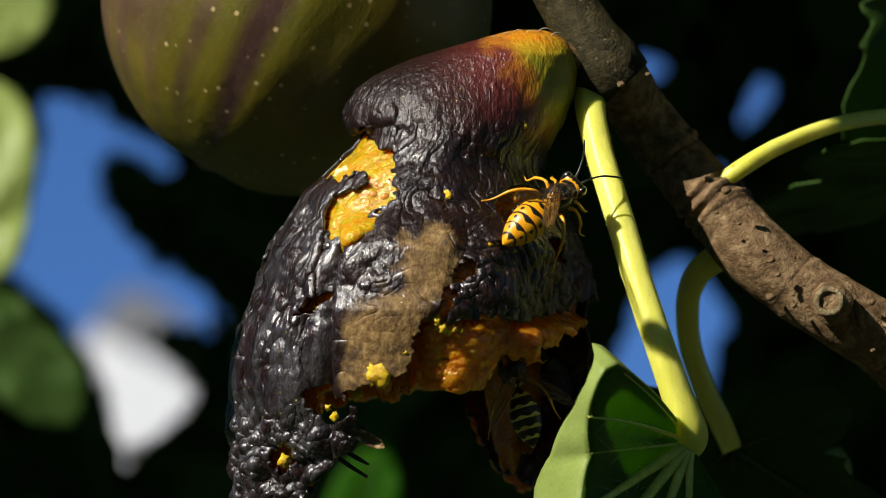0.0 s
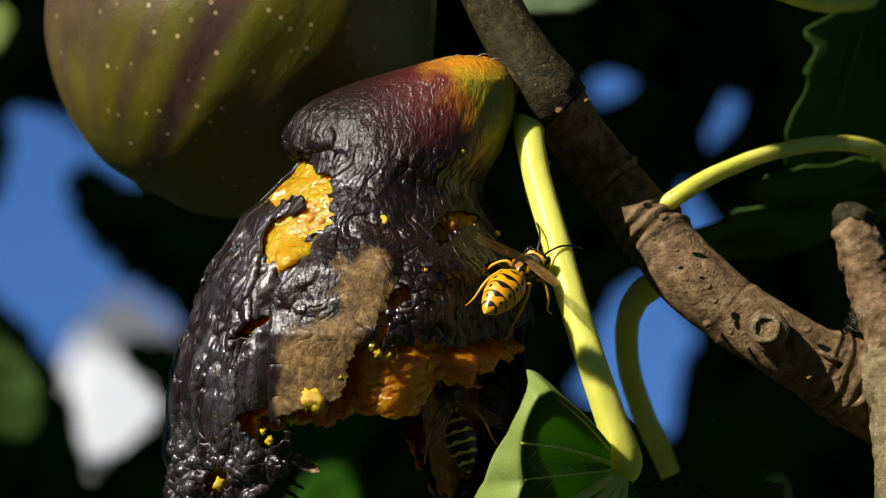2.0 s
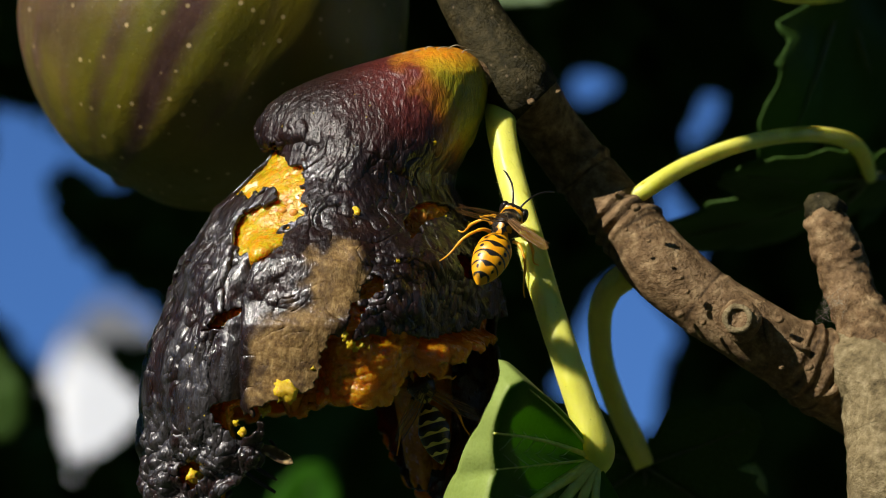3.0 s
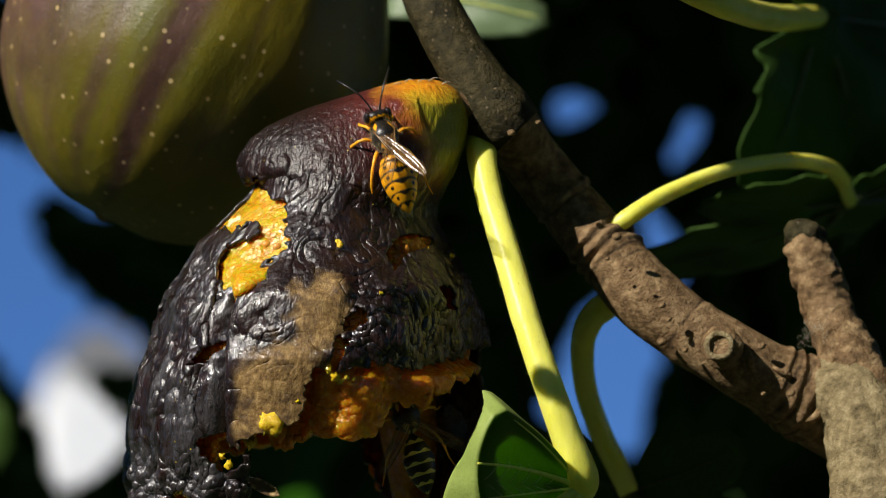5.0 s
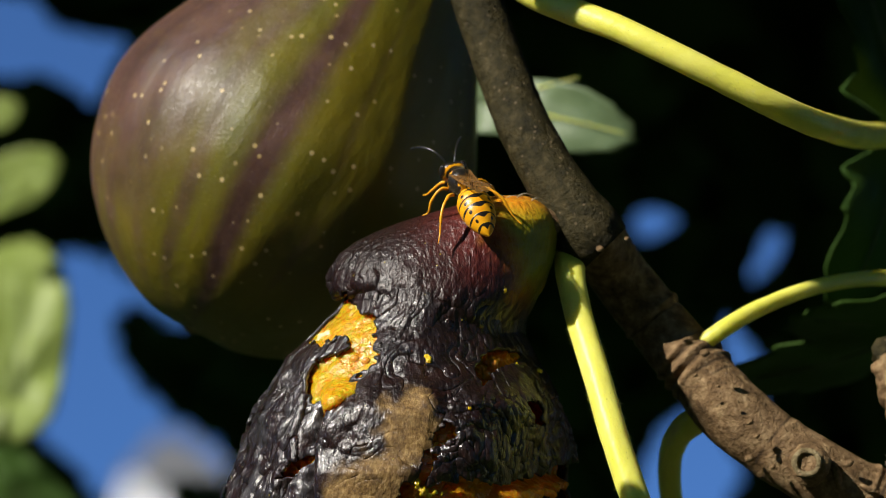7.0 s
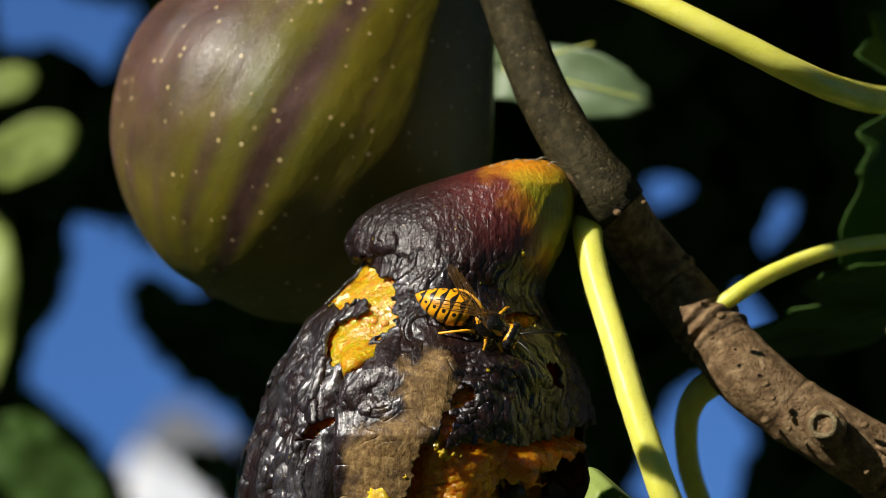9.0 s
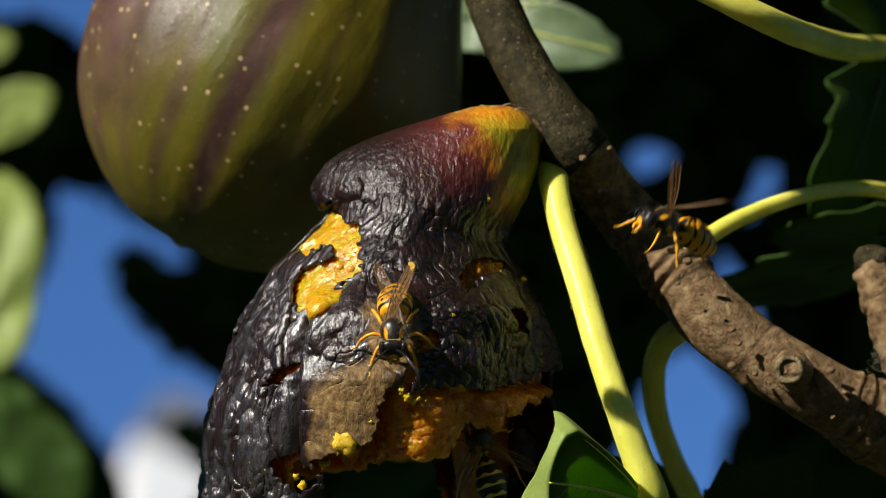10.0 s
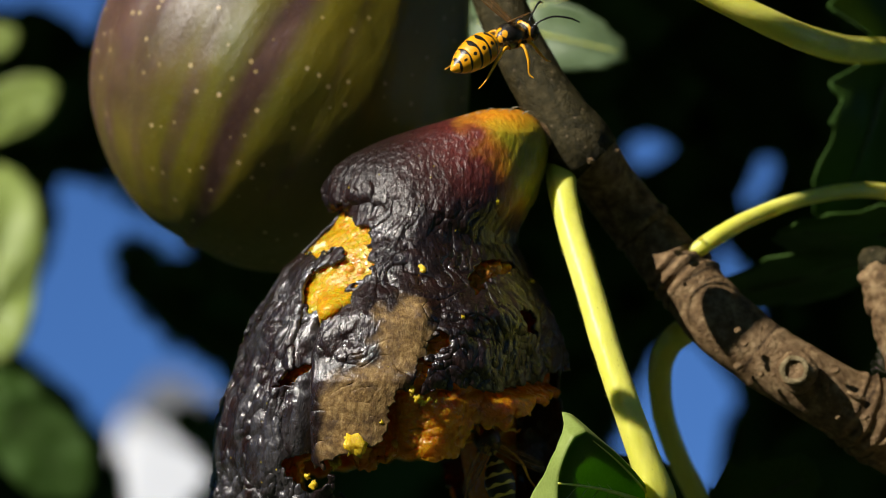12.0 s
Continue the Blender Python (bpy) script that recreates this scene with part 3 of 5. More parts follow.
    part("pith", mesh_of("pith", v, f, CREAM), fig, "pale cream pith")
    # crumbs of pulp clinging to the skin
    for n, (u0, w0, r) in enumerate([(641, 370, 9), (636, 362, 5), (517, 683, 19), (505, 672, 9), (455, 556, 5), (715, 451, 4), (778, 240, 5), (655, 153, 4), (596, 125, 4),
                                     (612, 565, 5), (620, 584, 6), (630, 598, 7), (640, 606, 5), (652, 600, 4), (664, 603, 3), (800, 375, 4), (448, 690, 6), (480, 712, 9), (440, 752, 6), (428, 738, 5),
                                     (350, 832, 10), (842, 386, 4), (565, 640, 4), (700, 215, 3), (510, 470, 3), (870, 540, 5), (452, 616, 3), (398, 850, 6)]):
        v, f = ball((r * STEP, r * STEP * 0.8, r * STEP * 1.05), rows=9, around=12, bump=lambda q, n=n: 0.75 * fbm(q * 1.9 + n * 9.1, n, 3))
        lift = -2.4 if 385 < w0 < 690 and u0 > 455 else 0.0
        part("crumb", mesh_of("crumb", v, f, CRUMB), fig, "", Matrix.Translation(Vector(on_front(u0, w0, lift - 0.3) * MM)))
    # the short stalk and dry fibres on the shoulder
    v, f = tube(line((842, 122, 0, 30), (862, 122, 0, 26), (884, 126, 1, 25), (905, 130, 2, 27)), 14, 24, lambda s, a, q: 1 + 0.10 * fbm(q * 0.7, 8))
    part("stalk", mesh_of("stalk", v, f, BARK), fig, "short brown fruit stalk")
    for n in range(7):
        u0 = 690 + 22 * n
        w0 = np.interp(u0, [680, 740, 800, 840], [100, 82, 76, 92]) - 2
        v, f = tube(line((u0, w0 + 4, -2, 1.1), (u0 + 16, w0 - 5 - rng.uniform(0, 5), -3, 0.9), (u0 + 36, w0 - rng.uniform(-2, 6), -2, 0.6)), 8, 5)
        part("fibre", mesh_of("fibre", v, f, THREAD), fig)
    return fig


# ---- the sound fig behind it ----
def sound_fig():
    centre = at(393, 12, 40)
    fig = thing("ripening_fig", BASE @ Matrix.Translation(Vector(centre * MM)) @ pose(0, 0, 0, 0, 30, 0), "large ripening green fig with purple ribs and pale specks, hanging behind", "fig")
    rings, around = 150, 240
    t = np.linspace(0, 1, rings)
    # lower half round, upper half drawn out into a neck
    a = np.pi * (t ** 1.0)
    z = np.where(a < np.pi / 2, -29.6 * np.cos(a), 0)
    r = 29.6 * np.sin(a)
    high = a >= np.pi / 2
    s = (a[high] - np.pi / 2) / (np.pi / 2)
    z[high] = 50 * s
    r[high] = 29.6 * (np.cos(s * np.pi / 2) ** 1.05) * (1 - 0.12 * np.sin(np.pi * s) ** 2) + 4.0 * s**2
    ang = np.linspace(0, 2 * np.pi, around, endpoint=False)
    p = np.stack([r[:, None] * np.cos(ang), r[:, None] * np.sin(ang), z[:, None] + 0 * ang], -1).reshape(-1, 3)
    tt, th = np.repeat(t, around), np.tile(ang, rings)
    wave = np.sin(th * 17 + 1.5 * lattice(np.stack([th * 2, tt * 3, th * 0], 1), 3)) * np.sin(np.pi * tt) ** 0.8
    p[:, :2] *= (1 + 0.0055 * wave + 0.012 * fbm(p * 0.06, 4))[:, None]
    p[:, 2] += 1.4 * np.exp(-((tt / 0.045) ** 2))
    used, faces = grid_faces(rings, around, np.ones(len(p), bool))
    faces = [tuple(reversed(f)) for f in faces]
    data = mesh_of("skin", p, faces, GREEN_FIG)
    # purple bands along the ribs, fuller on the sunward shoulder
    band = np.zeros(len(p))
    for at_deg, wide, force in ((-90, 5.5, 1.0), (-112, 5.0, 0.6), (-128, 6, 0.6), (-101, 1.6, 0.25), (-145, 9, 0.75), (-165, 14, 0.8), (-71, 1.5, 0.3), (170, 18, 0.9), (140, 18, 0.8), (100, 10, 0.8), (60, 8, 0.7), (20, 6, 0.7), (-20, 4, 0.4)):
        d = np.degrees((th - math.radians(at_deg) + 0.05 * lattice(np.stack([tt * 5, th * 0 + at_deg, th * 0], 1), 9) + np.pi) % (2 * np.pi) - np.pi)
        band = np.maximum(band, force * np.exp(-((d / wide / (0.75 + 0.5 * tt)) ** 2)))
    band *= step(0.03, 0.30, tt) * 0.75 + 0.25
    # a thin flush of purple over the sunward side
    sunward = step(radians(92), radians(135), np.abs((th - np.pi) % (2 * np.pi) - np.pi)) * (np.sin(th) < 0.3)
    band = np.maximum(band, (0.30 + 0.38 * sunward) * sunward * step(0.10, 0.45, tt) + 0.22 * step(0.2, 0.55, tt) * sunward)
    attribute(data, "purple", band)
    part("skin", data, fig)
    v, f = ball((2.2, 2.2, 1.0), (0, 0, -28.4), 8, 14, lambda q: 0.15 * fbm(q * 2, 3))
    part("eye_scale", mesh_of("eye_scale", v, f, BARK), fig, "small brown eye at the base")
    v, f = tube([(0, 0, 47, 4.2), (0.5, 0, 54, 3.6), (3, 0, 62, 3.4), (9, -4, 70, 3.6)], 14, 18)
    part("stalk", mesh_of("stalk", v, f, STALK), fig, "green fruit stalk")
    return fig


# ---- the bough ----
def ringed(s, a, q):
    return 1 + 0.04 * fbm(q * 0.14, 2, 2) + 0.014 * fbm(q * 0.7, 6, 2)


def bough():
    ob = thing("fig_branch", lay(0, 0, 0), "knobbly brown fig branch with ring scars and a forked limb", "branch")
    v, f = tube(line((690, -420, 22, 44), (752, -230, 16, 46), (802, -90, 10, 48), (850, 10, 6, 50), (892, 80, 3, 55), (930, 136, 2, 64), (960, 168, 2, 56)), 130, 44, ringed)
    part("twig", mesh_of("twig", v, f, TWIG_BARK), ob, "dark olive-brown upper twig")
    v, f = ball((3.0, 0.7, 2.2), rows=14, around=28, bump=lambda q: 0.06 * fbm(q * 3, 4) - 0.10 * np.exp(-(((q[:, 0] ** 2 + q[:, 2] ** 2) / 0.4) ** 2)))
    part("leaf_scar", mesh_of("leaf_scar", v, f, TWIG_BARK), ob, "grey oval leaf scar", Matrix.Translation(Vector(at(938, 118, -2.2) * MM)) @ pose(0, 0, 0, 0, 35, 0))
    def scarred(s, a, q):
        """Leaf rings and wrinkles round the older twig."""
        wobble = 0.004 * np.sin(a * 2 + 1) + 0.004 * lattice(q * 0.4, 12)
        ring = sum(h * np.exp(-(((s + wobble - at_s) / wide) ** 2)) for at_s, h, wide in ((0.255, 0.08, 0.006), (0.270, -0.06, 0.005), (0.36, 0.05, 0.005), (0.372, -0.07, 0.004), (0.385, 0.07, 0.005),
                   (0.398, -0.07, 0.004), (0.412, 0.06, 0.006), (0.44, -0.02, 0.012), (0.80, 0.05, 0.007), (0.825, 0.07, 0.006), (0.85, 0.06, 0.007), (0.88, 0.05, 0.006), (0.62, 0.025, 0.008)))
        return 1 + 0.045 * fbm(q * 0.12, 2, 2) + 0.011 * fbm(q * 0.6, 6, 3) + 1.35 * ring * (0.85 + 0.35 * lattice(q * 0.5, 14))

    v, f = tube(line((930, 128, 2, 58), (985, 215, 10, 56), (1052, 300, 11, 56), (1117, 382, 8, 62), (1178, 455, 5, 63), (1252, 518, 4, 61), (1330, 568, 3, 63), (1410, 616, 4, 65),
                     (1480, 655, 6, 80), (1560, 690, 10, 92)), 420, 72, scarred)
    data = mesh_of("twig", v, f, BARK)
    s = np.r_[np.repeat(np.linspace(0, 1, 420), 72), 0, 1] + 0.004 * fbm(v * 0.35, 15, 3)
    lines = sum(np.exp(-(((s - spot) / 0.0032) ** 2)) for spot in (0.268, 0.374, 0.399, 0.425, 0.448, 0.60, 0.815, 0.838, 0.866))
    attribute(data, "scar", np.clip(lines * (0.55 + 0.9 * fbm(v * 0.6, 17, 2)), 0, 0.85))
    part("twig", data, ob)
    v, f = tube(line((1478, 628, 6, 50), (1530, 640, 3, 70), (1580, 690, 0, 84), (1600, 780, -3, 88), (1606, 900, -4, 92), (1640, 1300, 20, 120), (1900, 2600, 120, 190), (2000, 4200, 260, 260)), 260, 64,
                lambda s, a, q: ringed(s, a, q) + 0.07 * fbm(q * 0.35, 5, 3) + 0.03 * fbm(q * 1.1, 7, 3) - 0.06 * np.clip(1 - 5 * np.abs(fbm(q * np.array([0.5, 0.5, 0.16]), 9, 2)), 0, 1))
    part("limb", mesh_of("limb", v, f, OLD_BARK), ob, "thick pale grey-brown limb")
    v, f = tube([(138.6, 260, -424, 20.6), (220, 340, -800, 32), (350, 460, -1264, 46), (400, 200, -2200, 66)], 120, 48, lambda s, a, q: 1 + 0.08 * fbm(q * 0.02, 5, 3))
    part("trunk", mesh_of("trunk", v, f, OLD_BARK), ob, "grey-brown trunk rising from the soil")
    v, f = tube(line((1468, 332, 10, 10), (1473, 358, 10, 33), (1482, 400, 9, 42), (1500, 455, 8, 45), (1524, 520, 6, 47), (1556, 590, 3, 52), (1590, 660, 1, 60)), 120, 40,
                lambda s, a, q: 1 + 0.16 * fbm(q * 0.45, 7, 3) * (1.2 - s) + 0.05 * fbm(q * 1.2, 8, 2))
    part("stub", mesh_of("stub", v, f, BARK), ob, "dead brown stub with a broken end")
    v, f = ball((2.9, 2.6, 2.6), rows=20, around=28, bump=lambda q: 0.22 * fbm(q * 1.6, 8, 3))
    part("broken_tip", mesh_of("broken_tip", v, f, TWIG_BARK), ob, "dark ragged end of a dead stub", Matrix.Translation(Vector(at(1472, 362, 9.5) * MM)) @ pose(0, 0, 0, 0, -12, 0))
    # the round bud scar, its rim and its hollow
    thing_part_knob(ob, 1322, 556, -3.2)
    rng = random.Random(9)
    # small round lenticels
    for u, w, y, r in ((1137, 356, -2, 9), (1215, 545, -1, 9), (1216, 480, -3.5, 7), (1228, 505, -3, 6), (1393, 555, -2, 8), (952, 168, -3.2, 7), (1000, 150, -2, 5), (1256, 560, -2.2, 6),
                       (1445, 640, -3, 8), (1545, 770, -1, 9), (1120, 395, -2, 4), (1160, 415, -2.5, 4), (1395, 640, -2.5, 5)):
        v, f = ball((r * STEP, r * STEP * 0.5, r * STEP * 0.8), rows=8, around=12, bump=lambda q, r=r: 0.2 * fbm(q * 1.5 + r, 3))
        part("lenticel", mesh_of("lenticel", v, f, BARK), ob, "pale corky bump", Matrix.Translation(Vector(at(u, w, y) * MM)))
    # crescent scars and a long split
    for rows in (((1462, 690, 0.6, 5), (1490, 680, 0.1, 8), (1500, 650, 0.1, 8), (1492, 622, 0.6, 4)), ((1375, 600, -1.6, 4), (1372, 575, -1.9, 7), (1362, 552, -1.6, 4)),
                 ((1412, 594, -0.9, 4), (1428, 602, -1.2, 6), (1446, 610, -0.9, 4))):
        v, f = tube(line(*rows), 16, 10, lambda s, a, q: 1 + 0.2 * fbm(q, 4))
        part("scar", mesh_of("scar", v, f, BARK), ob)
    # cobweb tuft in the fork
    pieces = []
    for n in range(16):
        c = at(1490 + rng.uniform(-26, 20), 528 + rng.uniform(-20, 24), rng.uniform(-2, 3))
        bend = [c + np.array([rng.uniform(-1.1, 1.1) for _ in range(3)]) for _ in range(6)]
        pieces.append(tube([(*b, 0.016) for b in bend], 14, 4))
    v, f = joined(*pieces)
    tagged(part("cobweb", mesh_of("cobweb", v, f, THREAD), ob, "wisp of grey cobweb"), kind="stuff")
    return ob


def thing_part_knob(ob, u, w, y):
    c = at(u, w, y)
    v, f = ball((2.9, 2.0, 2.9), rows=20, around=32, bump=lambda q: 0.10 * fbm(q * 2, 5) - 0.35 * np.exp(-(((q[:, 0] ** 2 + q[:, 2] ** 2) / 0.28) ** 2)) * (q[:, 1] < 0))
    knob = part("bud_scar", mesh_of("bud_scar", v, f, BARK), ob, "round raised bud scar", Matrix.Translation(Vector(c * MM)) @ pose(0, 0, 0, -8, 0, -14))
    n, k = 40, 8
    a = np.linspace(0, 2 * np.pi, n, endpoint=False)
    ring = np.vstack([np.stack([(1.75 + 0.42 * np.cos(b)) * np.cos(a), -1.62 + 0.4 * np.sin(b) + 0 * a, (1.75 + 0.42 * np.cos(b)) * np.sin(a)], 1) for b in np.linspace(0, 2 * np.pi, k, endpoint=False)])
    ring += 0.18 * np.stack([lattice(ring * 0.9, 3), lattice(ring * 0.9, 4), lattice(ring * 0.9, 5)], 1)
    f = [(i * n + j, i * n + (j + 1) % n, ((i + 1) % k) * n + (j + 1) % n, ((i + 1) % k) * n + j) for i in range(k) for j in range(n)]
    part("rim", mesh_of("rim", ring, f, OLD_BARK), knob)
    return knob


# ---- leaves ----
def lobes(phi, deep=0.35):
    """A fig leaf's outline: five blunt lobes round the stalk, phi = 0 along the midrib."""
    r = 0.30 + 0.0 * phi
    for centre, length, wide in ((0, 1.0, 0.42), (0.95, 0.86, 0.38), (-0.95, 0.86, 0.38), (1.9, 0.60, 0.42), (-1.9, 0.60, 0.42)):
        r = np.maximum(r, length * (1 - deep * np.minimum(1, np.abs(phi - centre) / wide) ** 2.2) * np.where(np.abs(phi - centre) < wide * 1.35, 1, 0.0))
    return r * (1 + 0.02 * np.sin(phi * 41)) * np.where(np.abs(phi) > 2.75, 0.45, 1)


def ovate(phi):
    """One broad lobe of a leaf, the rest of it hidden."""
    return (0.30 + 0.70 * np.exp(-np.abs(phi / 0.62) ** 1.8)) * (1 + 0.012 * np.sin(phi * 53) + 0.01 * np.sin(phi * 87))


def lance(phi):
    """A narrower lobe with small teeth."""
    return (0.20 + 0.80 * np.exp(-np.abs(phi / 0.46) ** 1.6)) * (1 + 0.02 * np.sin(phi * 61) + 0.015 * np.sin(phi * 97))


def blade_mesh(name, size, material, curl=0.2, ripple=0.04, seed=1, rings=12, around=110, fold=0.0, outline=lobes):
    """A lobed blade in its own x (right), z (along the midrib) plane, y its thickness way."""
    phi = np.linspace(-3.0, 3.0, around)
    r = outline(phi)
    s = np.linspace(0.02, 1, rings)
    x = (s[:, None] * r * np.sin(phi)).ravel() * size
    z = (s[:, None] * r * np.cos(phi)).ravel() * size
    d = np.hypot(x, z) / size
    y = curl * size * d**2 + fold * np.abs(x) + ripple * size * fbm(np.stack([x, z, 0 * x], 1) * 4 / size, seed, 2) + 0.02 * size * np.cos(np.arctan2(x, z) * 6.6) * d
    v = np.stack([x, y, z], 1)
    f = [(i * around + j, i * around + j + 1, (i + 1) * around + j + 1, (i + 1) * around + j) for i in range(rings - 1) for j in range(around - 1)]
    return mesh_of(name, v, f, material), lambda px, pz: curl * size * (math.hypot(px, pz) / size) ** 2 + fold * abs(px)


BLADES = {}


def leaf(label, place, turn, size, material, vein=None, stalk=None, curl=0.2, seed=1, fold=0.0, group="", outline=lobes):
    """A fig leaf: blade, veins and, where given, its stalk as control rows in bough space."""
    x, y, z = place
    ob = thing("fig_leaf", lay(x, y, z) @ pose(0, 0, 0, *turn), label, "leaf", group)
    key = (size, material.name, curl, seed, fold, outline is ovate)
    if key not in BLADES:
        BLADES[key] = blade_mesh("blade", size, material, curl, 0.04, seed, fold=fold, outline=outline)
    data, height = BLADES[key]
    thicken(part("blade", data, ob), 0.35)
    if vein is not None:
        for phi, length in ((0, 0.94), (0.95, 0.80), (-0.95, 0.80), (1.9, 0.52), (-1.9, 0.52)) if outline is lobes else ((0, 0.95), (0.45, 0.62), (-0.45, 0.62)):
            rows = []
            for s in (0.0, 0.25, 0.5, 0.75, 1.0):
                px, pz = s * length * size * math.sin(phi), s * length * size * math.cos(phi)
                rows.append((px, height(px, pz) - 0.25, pz, max(0.12, 0.011 * size * (1 - 0.75 * s))))
            v, f = tube(rows, 20, 8)
            part("vein", mesh_of("vein", v, f, vein), ob)
    if stalk is not None:
        inverse = np.array((BASE.inverted() @ ob.matrix_world).inverted())
        rows = []
        for px, py, pz, r in stalk:
            q = inverse @ np.array([px * MM, py * MM, pz * MM, 1])
            rows.append((*(q[:3] / MM), r))
        v, f = tube(rows, 60, 20, lambda s, a, q: 1 + 0.03 * fbm(q * 0.4, 3))
        part("petiole", mesh_of("petiole", v, f, STALK), ob, "yellow-green leaf stalk")
    return ob


def near_leaf():
    """The folded leaf under the thick stalk: its shaded face runs back from a ridge, its other half falls away to the sun."""
    ob = thing("fig_leaf", lay(0, 0, 0), "folded fig leaf on a thick yellow-green stalk, half sunlit, half shaded", "leaf")
    around, rings = 90, 26
    phi = np.radians(np.r_[np.linspace(122, 145, 36), np.linspace(147, 300, around - 36)])
    tip = np.interp(np.degrees(phi), [122, 124, 127.7, 131, 133, 135, 138, 141.5, 150, 163, 185, 196, 225, 260, 300], [22, 52, 113, 160, 230, 246, 229, 219, 212, 214, 247, 284, 345, 380, 330])
    ridge = np.interp(np.degrees(phi), [122, 124, 127.7, 131, 134, 140, 150, 161, 187, 200, 225, 260, 300], [20, 50, 111, 156, 192, 200, 196, 191, 180, 204, 260, 330, 330])
    verts = []
    for k in range(rings):
        reach = ridge * (0.03 + 0.97 * k / 16) if k <= 16 else ridge + (tip - ridge) * (k - 16) / (rings - 17)
        x = 1068 + reach * np.cos(phi)
        w = 802 - reach * np.sin(phi)
        over = np.maximum(reach - ridge, 0)
        y = -20 - 15 * (np.minimum(reach, ridge) / 190) ** 1.1 + 1.2 * np.sin(np.minimum(reach, ridge) / 60.0) + over * 0.11 + 0.035 * np.maximum(w - 802, 0)
        y = y + 0.4 * np.sin(phi * 9) * reach / tip
        verts.append(np.stack([cx(x, y), y, cz(w, y)], 1))
    v = np.vstack(verts)
    v[:, 1] += 0.5 * fbm(v * 0.2, 5)
    f = [(i * around + k, (i + 1) * around + k, (i + 1) * around + k + 1, i * around + k + 1) for i in range(rings - 1) for k in range(around - 1)]
    data = mesh_of("blade", v, f, LEAF)
    # same blade: paler sunlit colour past the ridge, darker shaded colour before it
    data.materials.append(PALE_LEAF)
    data.polygons.foreach_set("material_index", np.array([int(face[0] >= 16 * around) for face in f], np.int32))
    thicken(part("blade", data, ob), 0.3, 1.0)
    for deg, length, r in ((166, 188, 5.5), (134, 170, 3), (186, 178, 3), (213, 240, 12), (231, 300, 12), (250, 280, 11), (268, 250, 9)):
        rows = []
        for s in np.linspace(0.02, 1, 6):
            reach = s * length
            x, w = 1068 + reach * math.cos(radians(deg)), 802 - reach * math.sin(radians(deg)) - 9 * math.sin(3.1 * s) * (deg < 170)
            y = -20 - 15 * (reach / 190) ** 1.1 + 1.2 * math.sin(reach / 60.0) + 0.035 * max(w - 802, 0) - 0.85
            rows.append((cx(x, y), y, cz(w, y), r * STEP * (1 - 0.7 * s)))
        vv, ff = tube(rows, 24, 8)
        part("vein", mesh_of("vein", vv, ff, VEIN), ob, "yellow-green vein")
    # the fine net of side veins
    for deg, length in ((166, 188), (186, 178), (213, 235), (231, 290), (250, 270)):
        for n in range(1, 8):
            for hand in (-1, 1):
                rows = []
                for s in np.linspace(0, 1, 4):
                    reach = length * (0.10 + 0.115 * n) + 26 * s
                    turned = deg + hand * (11 * s - 2 * s * s)
                    x, w = 1068 + reach * math.cos(radians(turned)), 802 - reach * math.sin(radians(turned)) - 9 * math.sin(3.1 * min(1, reach / length)) * (turned < 170)
                    y = -20 - 15 * (reach / 190) ** 1.1 + 1.2 * math.sin(reach / 60.0) + 0.035 * max(w - 802, 0) - 0.5
                    rows.append((cx(x, y), y, cz(w, y), 1.3 * STEP * (1 - 0.6 * s)))
                if reach < np.interp(turned, [122, 134, 140, 150, 161, 187, 200, 225, 260], [20, 185, 190, 188, 184, 172, 196, 250, 320]):
                    vv, ff = tube(rows, 8, 5)
                    part("side_vein", mesh_of("side_vein", vv, ff, GREEN_VEIN), ob)
    stem = line((908, 160, 5, 26), (900, 182, 2.5, 29), (899, 214, -1, 27), (905, 250, -3.5, 25.5), (919, 310, -6.5, 24.5), (946, 400, -11.5, 24.5), (976, 508, -16, 25), (1013, 622, -19.5, 25.5), (1044, 712, -20.5, 27),
                (1063, 768, -20.5, 31), (1070, 798, -20, 28), (1066, 826, -19, 15))
    vv, ff = tube(stem, 150, 36, lambda s, a, q: 1 + 0.025 * fbm(q * 0.3, 3) + 0.05 * np.exp(-((s - 0.95) / 0.03) ** 2) - 0.02 * np.cos(5 * a))
    part("petiole", mesh_of("petiole", vv, ff, STALK), ob, "thick downy yellow-green leaf stalk")
    # short down on the stalk
    rng = random.Random(3)
    p = curve_points(stem[3:-2], 200)
    pieces_v, pieces_f = [], []
    for n in range(1400):
        c = p[rng.randrange(200)]
        a = rng.uniform(0, 2 * math.pi)
        out = np.array([math.cos(a) * 0.95, math.sin(a), math.cos(a) * 0.28])
        root = c[:3] + out * c[3] * 0.98
        end = root + out * rng.uniform(0.2, 0.5) + np.array([rng.uniform(-0.1, 0.1) for _ in range(3)])
        side = np.array([-out[2], 0, out[0]]) * 0.035
        k = len(pieces_v)
        pieces_v += [root - side, root + side, end]
        pieces_f.append((k, k + 1, k + 2))
    tagged(part("down", mesh_of("down", pieces_v, pieces_f, STALK, False), ob, "fine pale down"), kind="stuff")
    return ob


